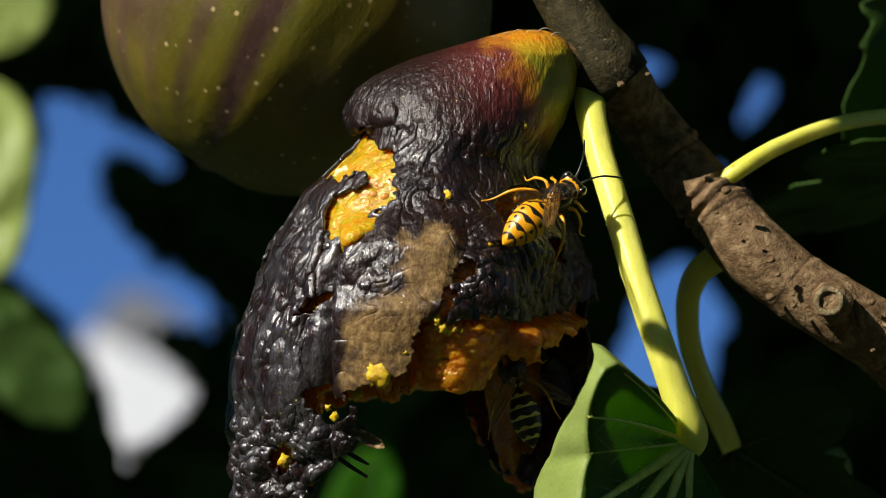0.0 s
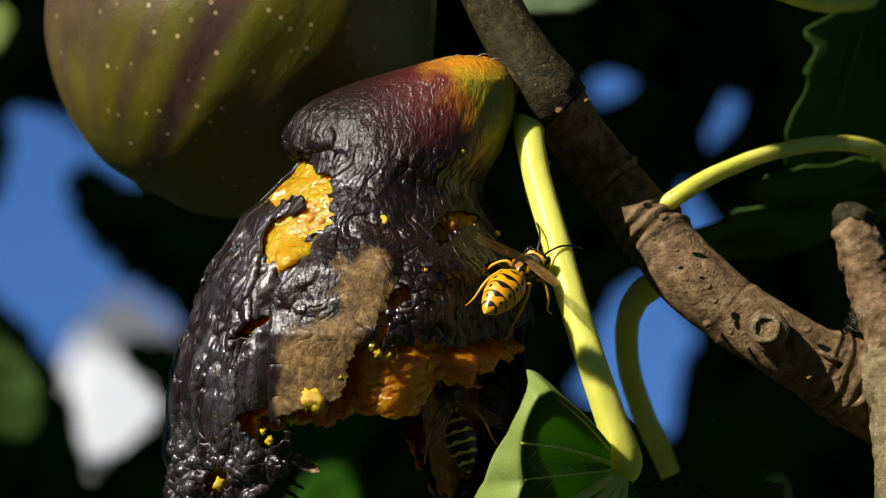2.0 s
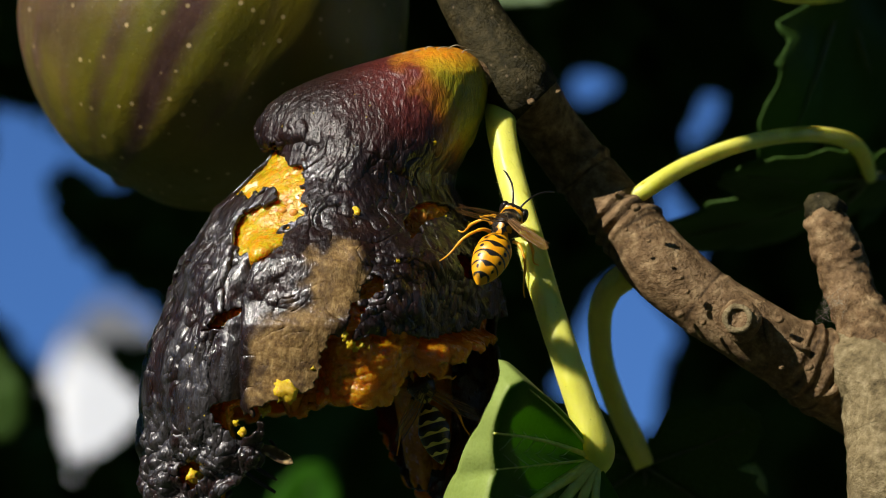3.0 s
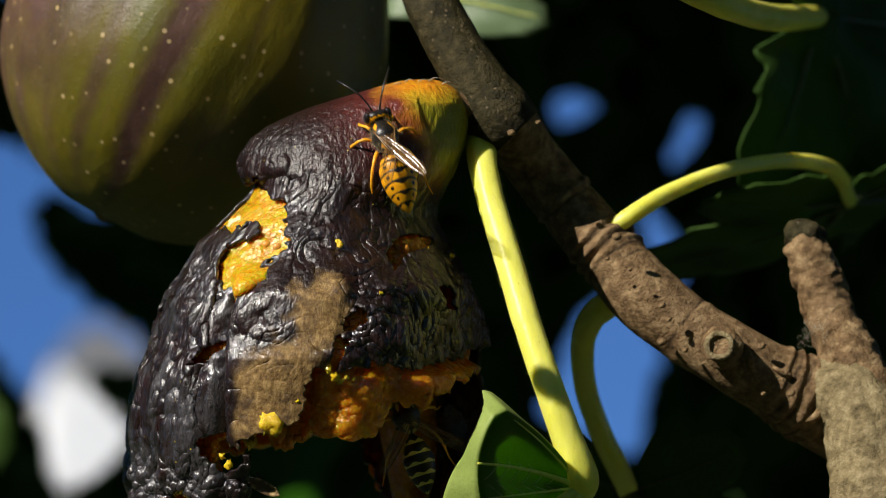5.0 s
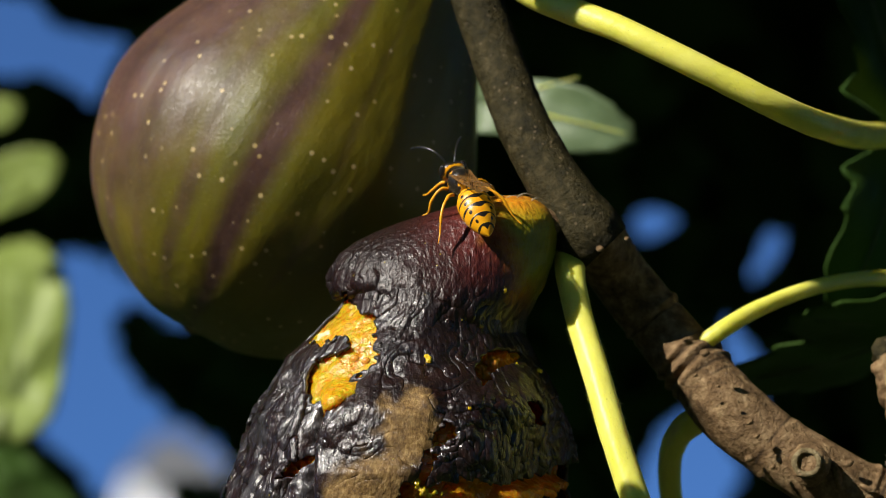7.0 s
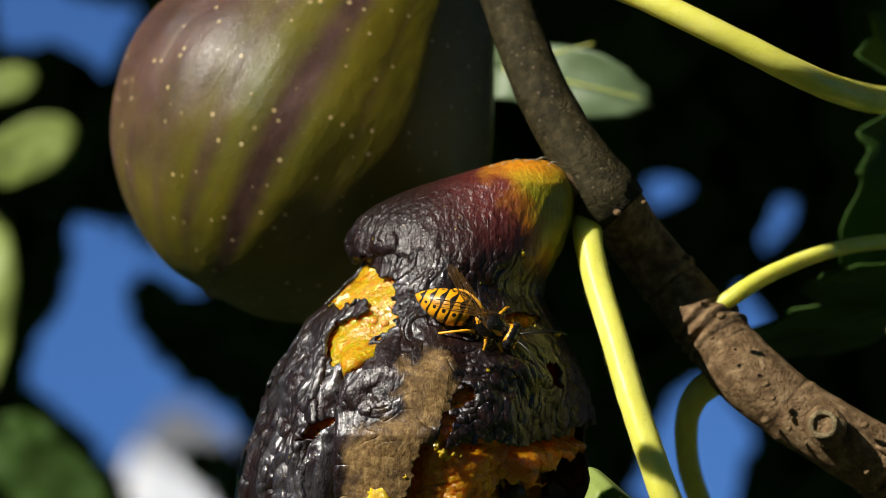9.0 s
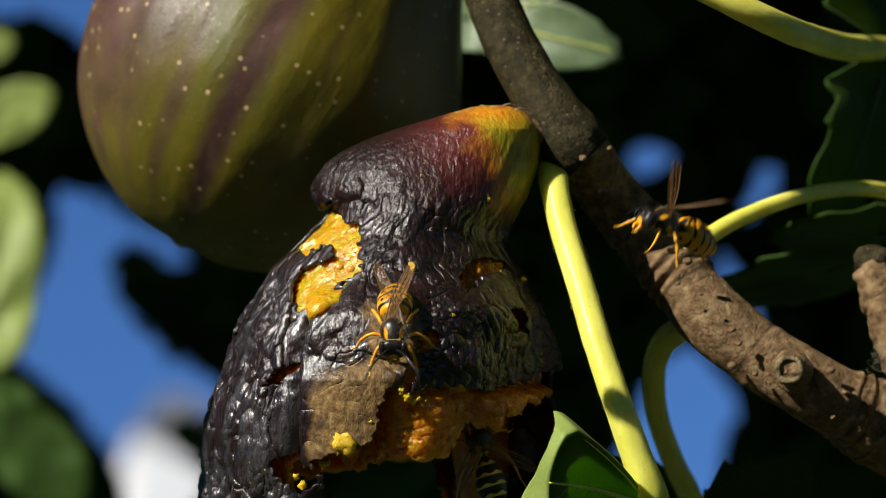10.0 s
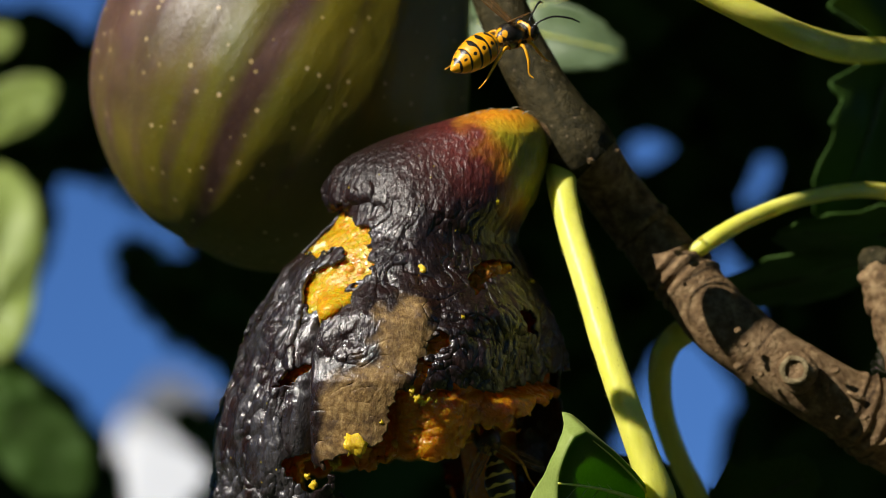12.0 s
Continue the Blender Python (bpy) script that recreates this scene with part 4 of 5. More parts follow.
def foliage():
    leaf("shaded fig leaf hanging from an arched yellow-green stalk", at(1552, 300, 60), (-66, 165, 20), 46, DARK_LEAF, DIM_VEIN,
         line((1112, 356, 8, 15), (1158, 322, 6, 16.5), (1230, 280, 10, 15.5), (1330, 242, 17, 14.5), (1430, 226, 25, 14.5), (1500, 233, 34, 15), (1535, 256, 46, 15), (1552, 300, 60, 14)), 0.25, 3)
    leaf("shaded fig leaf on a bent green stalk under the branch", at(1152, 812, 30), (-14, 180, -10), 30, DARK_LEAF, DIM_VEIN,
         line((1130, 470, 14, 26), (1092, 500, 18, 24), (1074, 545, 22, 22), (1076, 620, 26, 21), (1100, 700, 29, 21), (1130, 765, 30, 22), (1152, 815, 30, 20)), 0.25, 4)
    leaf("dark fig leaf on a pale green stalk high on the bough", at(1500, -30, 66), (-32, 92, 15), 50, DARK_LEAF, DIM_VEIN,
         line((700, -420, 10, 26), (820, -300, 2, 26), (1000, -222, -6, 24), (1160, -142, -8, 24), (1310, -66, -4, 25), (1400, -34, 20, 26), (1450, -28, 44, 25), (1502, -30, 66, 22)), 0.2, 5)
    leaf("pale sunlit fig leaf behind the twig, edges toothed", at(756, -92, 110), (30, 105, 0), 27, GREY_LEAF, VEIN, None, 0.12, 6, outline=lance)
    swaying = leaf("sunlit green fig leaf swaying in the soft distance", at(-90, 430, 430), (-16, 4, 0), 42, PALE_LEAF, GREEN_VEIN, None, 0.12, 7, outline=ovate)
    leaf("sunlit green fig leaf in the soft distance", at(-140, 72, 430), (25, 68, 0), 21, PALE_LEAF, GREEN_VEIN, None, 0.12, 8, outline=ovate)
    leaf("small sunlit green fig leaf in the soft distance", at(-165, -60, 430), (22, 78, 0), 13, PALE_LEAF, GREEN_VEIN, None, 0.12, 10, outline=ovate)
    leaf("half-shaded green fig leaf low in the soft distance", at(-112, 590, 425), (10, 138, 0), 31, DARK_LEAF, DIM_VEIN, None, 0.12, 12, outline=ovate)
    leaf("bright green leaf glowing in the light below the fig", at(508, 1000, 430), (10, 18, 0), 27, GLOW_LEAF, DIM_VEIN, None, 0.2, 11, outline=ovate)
    leaf("small green leaf tip catching the light", at(1318, 925, 60), (20, 12, 0), 10, PALE_LEAF, VEIN, None, 0.2, 9, outline=ovate)
    return swaying


# ---- behind and around ----
SUN_B = np.array([-0.64, -0.38, 0.66]) / np.linalg.norm([-0.64, -0.38, 0.66])


def small_leaf(size, rng, centre, facing=None):
    """A plain lobed leaf of few faces for the crown, as vertices and faces."""
    phi = np.linspace(-2.9, 2.9, 27)
    r = lobes(phi, 0.45) * size
    normal = np.array([rng.gauss(0, 1) for _ in range(3)]) if facing is None else np.asarray(facing, float) + 0.45 * np.array([rng.gauss(0, 1) for _ in range(3)])
    normal /= np.linalg.norm(normal)
    side = np.cross(normal, [rng.gauss(0, 1), rng.gauss(0, 1), rng.gauss(0, 1)])
    side /= np.linalg.norm(side)
    other = np.cross(normal, side)
    x, z = r * np.sin(phi), r * np.cos(phi)
    v = np.outer(x, side) + np.outer(z, other) + np.outer(0.18 * (x * x + z * z) / size, normal)
    v = np.vstack([v, np.zeros(3)]) + centre
    return v, [(27, k, k + 1) for k in range(26)]


# openings through the far leaves, as outlines on the chart
GAPS = [[(-15, 165), (50, 192), (100, 222), (150, 240), (215, 290), (235, 325), (150, 285), (100, 272), (88, 300), (92, 345), (115, 402), (160, 455), (198, 487), (246, 508), (290, 548), (286, 578), (230, 588),
         (165, 580), (152, 592), (182, 625), (215, 660), (258, 695), (225, 745), (170, 790), (124, 800), (110, 757), (96, 690), (62, 620), (22, 566), (-30, 512), (-88, 476), (-72, 390), (-28, 320), (-12, 250)],
        [(-140, -290), (-50, -272), (-20, -228), (60, -208), (119, -202), (80, -130), (45, -58), (30, -100), (-28, -134), (-140, -140)],
        [(1006, 140), (1017, 114), (1045, 106), (1072, 112), (1102, 130), (1079, 152), (1050, 170), (1022, 169)],
        [(1284, 166), (1279, 154), (1266, 148), (1246, 160), (1232, 192), (1207, 236), (1178, 285), (1170, 350), (1200, 430), (1232, 462), (1250, 448), (1245, 425), (1230, 366), (1198, 324), (1196, 280), (1234, 240), (1273, 203)],
        [(972, 672), (995, 650), (1030, 560), (1045, 530), (1080, 480), (1130, 470), (1172, 522), (1208, 577), (1186, 615), (1178, 660), (1172, 714), (1164, 757), (1128, 752), (1085, 735), (1040, 715), (1000, 692)]]


def far_leaves():
    """Dark leaves far behind; each keeps clear of the openings, so that their rims bound the sky."""
    rng = random.Random(21)
    pieces = []
    edges = [np.array(curve_points([(u, w, 0) for u, w in gap + gap[:1]], 90))[:, :2] for gap in GAPS]
    rims = np.vstack(edges)
    gu, gw = np.meshgrid(np.arange(-160, 1330, 3.0), np.arange(-320, 830, 3.0), indexing="ij")
    clear = np.zeros(gu.size, bool)
    for edge in edges:
        clear |= inside([tuple(q) for q in edge], gu.ravel(), gw.ravel())
    clear = clear.reshape(gu.shape)
    for _ in range(3):
        clear[1:-1, 1:-1] &= clear[2:, 1:-1] & clear[:-2, 1:-1] & clear[1:-1, 2:] & clear[1:-1, :-2]
    clear = np.pad(clear, 1)
    inner = rims[::3]
    # the widest batch reaches out of view, added to hide sky from glossy rims
    for wanted, low, high, spread in ((1300, 45, 80, (-2700, 4300, -2100, 3000)), (620, 34, 60, (-900, 2450, -800, 1600)), (2600, 14, 34, (-700, 2250, -600, 1400)), (2600, 6, 14, (-330, 1750, -480, 1080)), (3400, 2.5, 6, (-200, 1450, -330, 900))):
        made, tried = 0, 0
        while made < wanted and tried < 14000:
            tried += 1
            y = rng.uniform(640, 900)
            if low < 14 and rng.random() < 0.75:
                u, w = rims[rng.randrange(len(rims))] + np.array([rng.gauss(0, 60 if low > 5 else 22), rng.gauss(0, 60 if low > 5 else 22)])
            else:
                u, w = rng.uniform(*spread[:2]), rng.uniform(*spread[2:])
            v, f = small_leaf(rng.uniform(low, high), rng, at(u, w, y), (0.1, -1, 0.3))
            uu, ww = chart(v)
            i = np.clip((uu + 163) / 3, 0, clear.shape[0] - 1).astype(int)
            k = np.clip((ww + 323) / 3, 0, clear.shape[1] - 1).astype(int)
            if clear[i, k].any():
                continue
            near = inner[(uu.min() < inner[:, 0]) & (inner[:, 0] < uu.max()) & (ww.min() < inner[:, 1]) & (inner[:, 1] < ww.max())]
            if low > 6 and len(near) and inside(list(zip(uu[:-1], ww[:-1])), near[:, 0], near[:, 1]).any():
                continue
            pieces.append((v, f))
            made += 1
    v, f = joined(*pieces)
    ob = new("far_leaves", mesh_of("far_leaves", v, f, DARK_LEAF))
    ob.matrix_world = BASE
    tagged(ob, "dense shaded fig foliage out of focus with sky showing between", "foliage", kind="stuff")


def crown():
    """The tree's crown, added unseen over, beside and behind; shades all but sunlit fruit."""
    rng = random.Random(33)
    pieces = []
    # small unseen leaves added close above the bough, parted where the sun comes through
    shafts = (((-8, -12, 0), 50), ((-34, 34, 38), 52), ((-28, 40, 66), 40), ((45, 0, -12), 20), ((62, 2, -18), 26), ((66, 6, -34), 22), ((8, 5, 42), 12), ((14, 110, 46), 26), ((24, -7, 54), 8), ((44, -6, 44), 8), ((52, 28, 40), 8), ((40, 16, 18), 6), ((18, -22, -26), 22), ((43, 60, -34), 12), ((-24, 262, -50), 26))
    while len(pieces) < 1500:
        p = np.array([rng.uniform(-170, 220), rng.uniform(-80, 300), rng.uniform(70, 300)])
        if p[2] < 0.105 * (590 + p[1]) + 34:
            continue
        size = rng.uniform(18, 26)
        if any(np.linalg.norm((q := p - np.array(c)) - (q @ SUN_B) * SUN_B) < r + size * 0.9 for c, r in shafts):
            continue
        pieces.append(small_leaf(size, rng, p, SUN_B * 1.5))
    while len(pieces) < 7600:
        x, y, z = rng.uniform(-950, 950), rng.uniform(-1250, 1150), rng.uniform(-650, 650)
        if len(pieces) > 3800:
            y = rng.uniform(150, 900)
            x, z = rng.uniform(-500, 500), 0.2 * (y + 590) + rng.uniform(75, 190)
        p = np.array([x, y, z])
        seen = 0.20 * (y + 590) + 70
        if y > -640 and abs(x) < seen * 1.35 and abs(z) < seen:
            continue
        if np.linalg.norm(p) < 190 or (-720 < y < -300 and np.hypot(x, z) < 200):
            continue
        size = rng.uniform(55, 95)
        clear = False
        for c, r in (((-10, -12, -5), 60), ((-40, 25, 45), 92), ((45, -4, -10), 26), ((64, 5, -24), 32), ((14, 110, 46), 40), ((-118, 430, 25), 44), ((-105, 425, -30), 40), ((-115, 430, 60), 44), ((30, -6, 50), 14), ((-24, 262, -50), 26)):
            q = p - np.array(c)
            along = q @ SUN_B
            if along > 0 and np.linalg.norm(q - along * SUN_B) < r + size * 0.95:
                clear = True
        if clear:
            continue
        pieces.append(small_leaf(size, rng, p, p / np.linalg.norm(p)))
    turn = np.linspace(0, 2 * math.pi, 24, endpoint=False)
    # an unseen leaf added overhead shades the outer flank of the torn fig
    v = np.outer(9.5 * np.cos(turn), np.array([0.1, 0, 1.0])) + np.outer((5 + 0.9 * np.sin(4 * turn)) * np.sin(turn), np.cross(SUN_B, np.array([0.1, 0, 1.0])))
    pieces.append((np.vstack([v, np.zeros(3)]) + np.array([-42.5, -4.0, -16.5]) + 105 * SUN_B, [(24, k, (k + 1) % 24) for k in range(24)]))
    # one more, also added out of view, dims the arched stalk
    v = np.outer(13 * np.cos(turn), np.array([1.0, 0.45, 0.1])) + np.outer((4 + 0.6 * np.sin(3 * turn)) * np.sin(turn), np.cross(SUN_B, np.array([1.0, 0.45, 0.1])))
    pieces.append((np.vstack([v, np.zeros(3)]) + at(1395, 236, 22) + 125 * SUN_B, [(24, k, (k + 1) % 24) for k in range(24)]))
    # a small added one, unseen, lays a shade band across the thick stalk
    v = np.outer(3.1 * np.cos(turn), np.array([0.25, 0, -1.0])) + np.outer((4.2 + 0.5 * np.sin(3 * turn)) * np.sin(turn), np.cross(SUN_B, np.array([0.25, 0, -1.0])))
    pieces.append((np.vstack([v, np.zeros(3)]) + at(1012, 614, -21.5) + 118 * SUN_B, [(24, k, (k + 1) % 24) for k in range(24)]))
    v, f = joined(*pieces)
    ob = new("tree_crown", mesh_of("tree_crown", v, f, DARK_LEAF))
    ob.matrix_world = BASE
    tagged(ob, "unseen leaves added around the fruit to shade it", "foliage", kind="stuff")


def ground():
    p = Paint("garden_soil")
    n = p.noise(0.004, 6)
    p.set(colour=p.ramp(n, (0.35, (0.05, 0.075, 0.025)), (0.6, (0.09, 0.08, 0.045))), roughness=0.95, normal=p.bump(p.noise(0.02, 5), 20, 0.6))
    n, span = 40, np.sinh(np.linspace(-9, 9, 41))
    span = span / span.max() * 3000e3
    x, y = np.meshgrid(span, span, indexing="ij")
    v = np.stack([x.ravel(), y.ravel(), 25 * lattice(np.stack([x.ravel() / 1200, y.ravel() / 1200, 0 * x.ravel()], 1), 2)], 1)
    f = [(i * 41 + j, (i + 1) * 41 + j, (i + 1) * 41 + j + 1, i * 41 + j + 1) for i in range(40) for j in range(40)]
    tagged(new("ground", mesh_of("ground", v, f, p.mat)), "grassy garden soil under the tree", "ground", kind="structure")


def house():
    """A white rendered gable far behind the leaves."""
    white = m_plain("white_render", (0.70, 0.69, 0.66), (0.82, 0.81, 0.78), 0.01, 0.85, 3.0, 0.3)
    slate = m_plain("grey_roofing", (0.15, 0.15, 0.15), (0.21, 0.21, 0.205), 0.01, 0.8, 4.0, 0.3)
    # place it where the low gap between the leaves looks out
    way = BASE.to_3x3() @ Vector((cx(150), 590, cz(690)))
    spot = lay(0, -590, 0).translation + way.normalized() * 16.0
    ob = thing("house", Matrix.Translation((spot.x, spot.y, 0)) @ pose(0, 0, 0, 0, 0, 12), "white rendered house gable with a grey roof edge beyond the tree", "house")
    h = spot.z * 1000
    def prism(outline, deep):
        n = len(outline)
        v = [(a, 0, b) for a, b in outline] + [(a, deep, b) for a, b in outline]
        return v, [tuple(range(n)), tuple(range(2 * n - 1, n - 1, -1))] + [((k + 1) % n, k, k + n, (k + 1) % n + n) for k in range(n)]
    v, f = prism([(-75, 0), (700, 0), (700, h - 130), (-75, h + 225)], 950)
    part("wall", mesh_of("wall", v, f, white, False), ob, "white rendered wall")
    v, f = prism([(-95, 232), (705, -134), (760, -90), (300, 282), (150, 400), (40, 412), (-40, 290)], 900)
    part("roof", mesh_of("roof", v, f, slate, False), ob, "pale grey roof", Matrix.Translation((0, 0.02, h * MM)))


# ---- build ----
withered_fig()
sound_fig()
bough()
near_leaf()
SWAYING = foliage()
far_leaves()
crown()
ground()
house()


# ---- wasps ----
WASP_SIZE = 1.14  # against a body of 13.5 mm


def body_mesh(name, verts, faces, material, smooth=True):
    return mesh_of(name, np.asarray(verts, float) * WASP_SIZE, faces, material, smooth)

def m_wasp(name, yellow_low, yellow_high):
    p = Paint(name)
    yellow = p.ramp(p.noise(0.8, 3), (0.3, yellow_low), (0.7, yellow_high))
    c = p.mix(p.ramp(p.read("dark"), (0.42, 0.0), (0.58, 1.0)), yellow, (0.010, 0.008, 0.007))
    p.set(colour=c, roughness=p.ramp(p.noise(5.0, 2), (0.3, 0.26), (0.7, 0.42)), specular=0.5, normal=p.bump(p.noise(9.0, 3), 0.03, 0.6),
          sub=0.12, sub_radius=(0.5, 0.3, 0.05), sub_scale=0.5 * MM)
    return p.mat


def m_wing():
    p = Paint("wasp_wing_membrane")
    p.set(colour=p.ramp(p.noise(0.6, 3), (0.3, (0.16, 0.075, 0.018)), (0.7, (0.30, 0.16, 0.05))), roughness=0.2, specular=0.7, alpha=0.42, normal=p.bump(p.noise(1.5, 3), 0.08, 0.6))
    return p.mat


WASP = m_wasp("wasp_shell", (0.80, 0.32, 0.004), (0.88, 0.43, 0.008))
DIM_WASP = m_wasp("paper_wasp_shell", (0.62, 0.50, 0.10), (0.75, 0.62, 0.16))
WING = m_wing()
WING_VEIN = m_plain("wasp_wing_vein", (0.10, 0.05, 0.015), (0.20, 0.10, 0.03), 2.0, 0.35, 0.01)
JET = m_plain("wasp_black", (0.006, 0.006, 0.007), (0.018, 0.016, 0.016), 3.0, 0.28, 0.02)
EYE = m_plain("wasp_eye", (0.010, 0.008, 0.008), (0.020, 0.016, 0.014), 8.0, 0.12, 0.01, 0.7)
FUZZ = m_plain("wasp_fuzz", (0.20, 0.16, 0.09), (0.36, 0.30, 0.18), 2.0, 0.6, 0.01)
LEG = m_wasp("wasp_leg", (0.78, 0.33, 0.010), (0.88, 0.44, 0.018))


def abdomen_mesh(material, thin):
    rows, around = 90, 72
    t = np.linspace(0, 1, rows)
    r = np.interp(t, [0, 0.05, 0.13, 0.25, 0.38, 0.55, 0.72, 0.86, 0.95, 1.0], [0.3, 0.55, 1.55, 2.0, 2.15, 2.05, 1.65, 1.05, 0.5, 0.06])
    edges = np.array([0.0, 0.20, 0.38, 0.55, 0.71, 0.86, 1.01])
    k = np.clip(np.searchsorted(edges, t, "right") - 1, 0, 5)
    f = (t - edges[k]) / (edges[k + 1] - edges[k])
    r = r * (1 + 0.035 * np.sin(np.pi * np.clip(f, 0, 1)) - 0.02 * (f > 0.93))
    phi = np.linspace(0, 2 * np.pi, around, endpoint=False)
    y = -0.7 - 7.7 * t
    z = -0.1 - 1.5 * t**1.8
    if thin:
        r = r * np.interp(t, [0, 0.25, 0.45, 1], [0.6, 0.72, 0.9, 0.95])
    v = np.stack([r[:, None] * np.sin(phi), y[:, None] + 0 * phi, z[:, None] + 0.92 * r[:, None] * np.cos(phi)], -1).reshape(-1, 3)
    faces = [(i * around + j, (i + 1) * around + j, (i + 1) * around + (j + 1) % around, i * around + (j + 1) % around) for i in range(rows - 1) for j in range(around)]
    data = body_mesh("abdomen", v, [tuple(reversed(q)) for q in faces], material)
    side = np.abs((np.tile(phi, rows) + np.pi) % (2 * np.pi) - np.pi)
    ff, kk = np.repeat(f, around), np.repeat(k, around)
    if thin:
        dark = 0.72 + 0.10 * np.cos(side * 6) - ff
    else:
        reach = 0.21 + 0.27 * np.exp(-((side / 0.32) ** 2)) + 0.05 * np.cos(side * 5) + np.where(kk == 0, 0.25, 0) + np.where(side > 2.2, 0.1, 0)
        dark = reach - ff
        spot = 0.10 - np.hypot((side - 0.78) * 0.75, (ff - 0.58) * 0.55)
        dark = np.maximum(dark, np.where((kk > 0) & (kk < 5), spot * 3, -1))
    attribute(data, "dark", np.clip(0.5 + dark * 4, 0, 1))
    return data


def wing_mesh(length, width, seed):
    """A narrow wing lying back from its hinge along -y, a leading edge on the outer side (+x)."""
    rows, across = 26, 9
    v = []
    for s in np.linspace(0, 1, rows):
        half = width * (0.10 + 0.90 * math.sin(math.pi * min(1, s * 0.93 + 0.03)) ** 0.6 * (0.45 + 0.55 * s))
        for q in np.linspace(0, 1, across):
            v.append((half * (0.35 - q), -length * s, 0.16 * math.sin(q * 9) * width * 0.2 + 0.25 * s * s))
    f = [(i * across + j, i * across + j + 1, (i + 1) * across + j + 1, (i + 1) * across + j) for i in range(rows - 1) for j in range(across - 1)]
    return body_mesh("wing", v, f, WING)


def wing_veins(length, width):
    pieces = []
    for q0, q1, q2, r in ((0.32, 0.34, 0.20, 0.11), (0.25, 0.1, -0.15, 0.06), (0.2, -0.15, -0.42, 0.055), (0.1, -0.3, -0.55, 0.045)):
        pieces.append(tube([(q0 * width * 0.3, 0, 0.03, r), (q1 * width, -length * 0.5, 0.12, r * 0.8), (q2 * width, -length * 0.93, 0.26, r * 0.4)], 12, 6))
    pieces.append(tube([(0.30 * width, -length * 0.45, 0.12, 0.04), (-0.2 * width, -length * 0.52, 0.12, 0.04), (-0.4 * width, -length * 0.7, 0.16, 0.03)], 8, 5))
    return body_mesh("wing_vein", *joined(*pieces), WING_VEIN)


SHARED = {}


def once(name, make):
    if name not in SHARED:
        SHARED[name] = make()
    return SHARED[name]


def leg_mesh(kind, side):
    """A leg from its hip: thigh up and out, shin down, thin foot; dark at the root."""
    reach = {"fore": ((1.0, 0.7, 0.3), (1.9, 1.6, -0.9), (2.3, 2.5, -2.0), (2.4, 3.1, -2.3)), "mid": ((1.7, 0.2, 0.7), (3.3, 0.2, -0.5), (4.1, 0.0, -2.0), (4.9, 0.3, -2.4)),
             "hind": ((1.5, -1.4, 0.9), (2.9, -3.2, 0.1), (3.7, -5.0, -1.8), (4.3, -6.2, -2.4))}[kind]
    rows = [(0, 0, 0, 0.26)] + [(side * 0.86 * x, y, z, r) for (x, y, z), r in zip(reach, (0.22, 0.17, 0.105, 0.065))]
    v, f = tube(rows, 40, 10, lambda s, a, q: 1 + 0.25 * np.exp(-((s - 0.62) / 0.06) ** 2) - 0.25 * np.exp(-((s - 0.34) / 0.03) ** 2))
    data = body_mesh("leg", v, f, LEG)
    attribute(data, "dark", np.clip(0.5 + (0.9 - np.linalg.norm(v, axis=1)) * 2, 0, 1))
    return data


HIPS = {"fore": (0.9, 2.6, -0.9), "mid": (1.05, 1.5, -1.05), "hind": (1.0, 0.5, -1.0)}
HINGE = (1.15, 2.0, 1.15)


def wing_pose(side, spread, lift=14):
    k = MM * WASP_SIZE
    return pose(side * HINGE[0] * k, HINGE[1] * k, HINGE[2] * k, -lift, side * 12, side * spread)


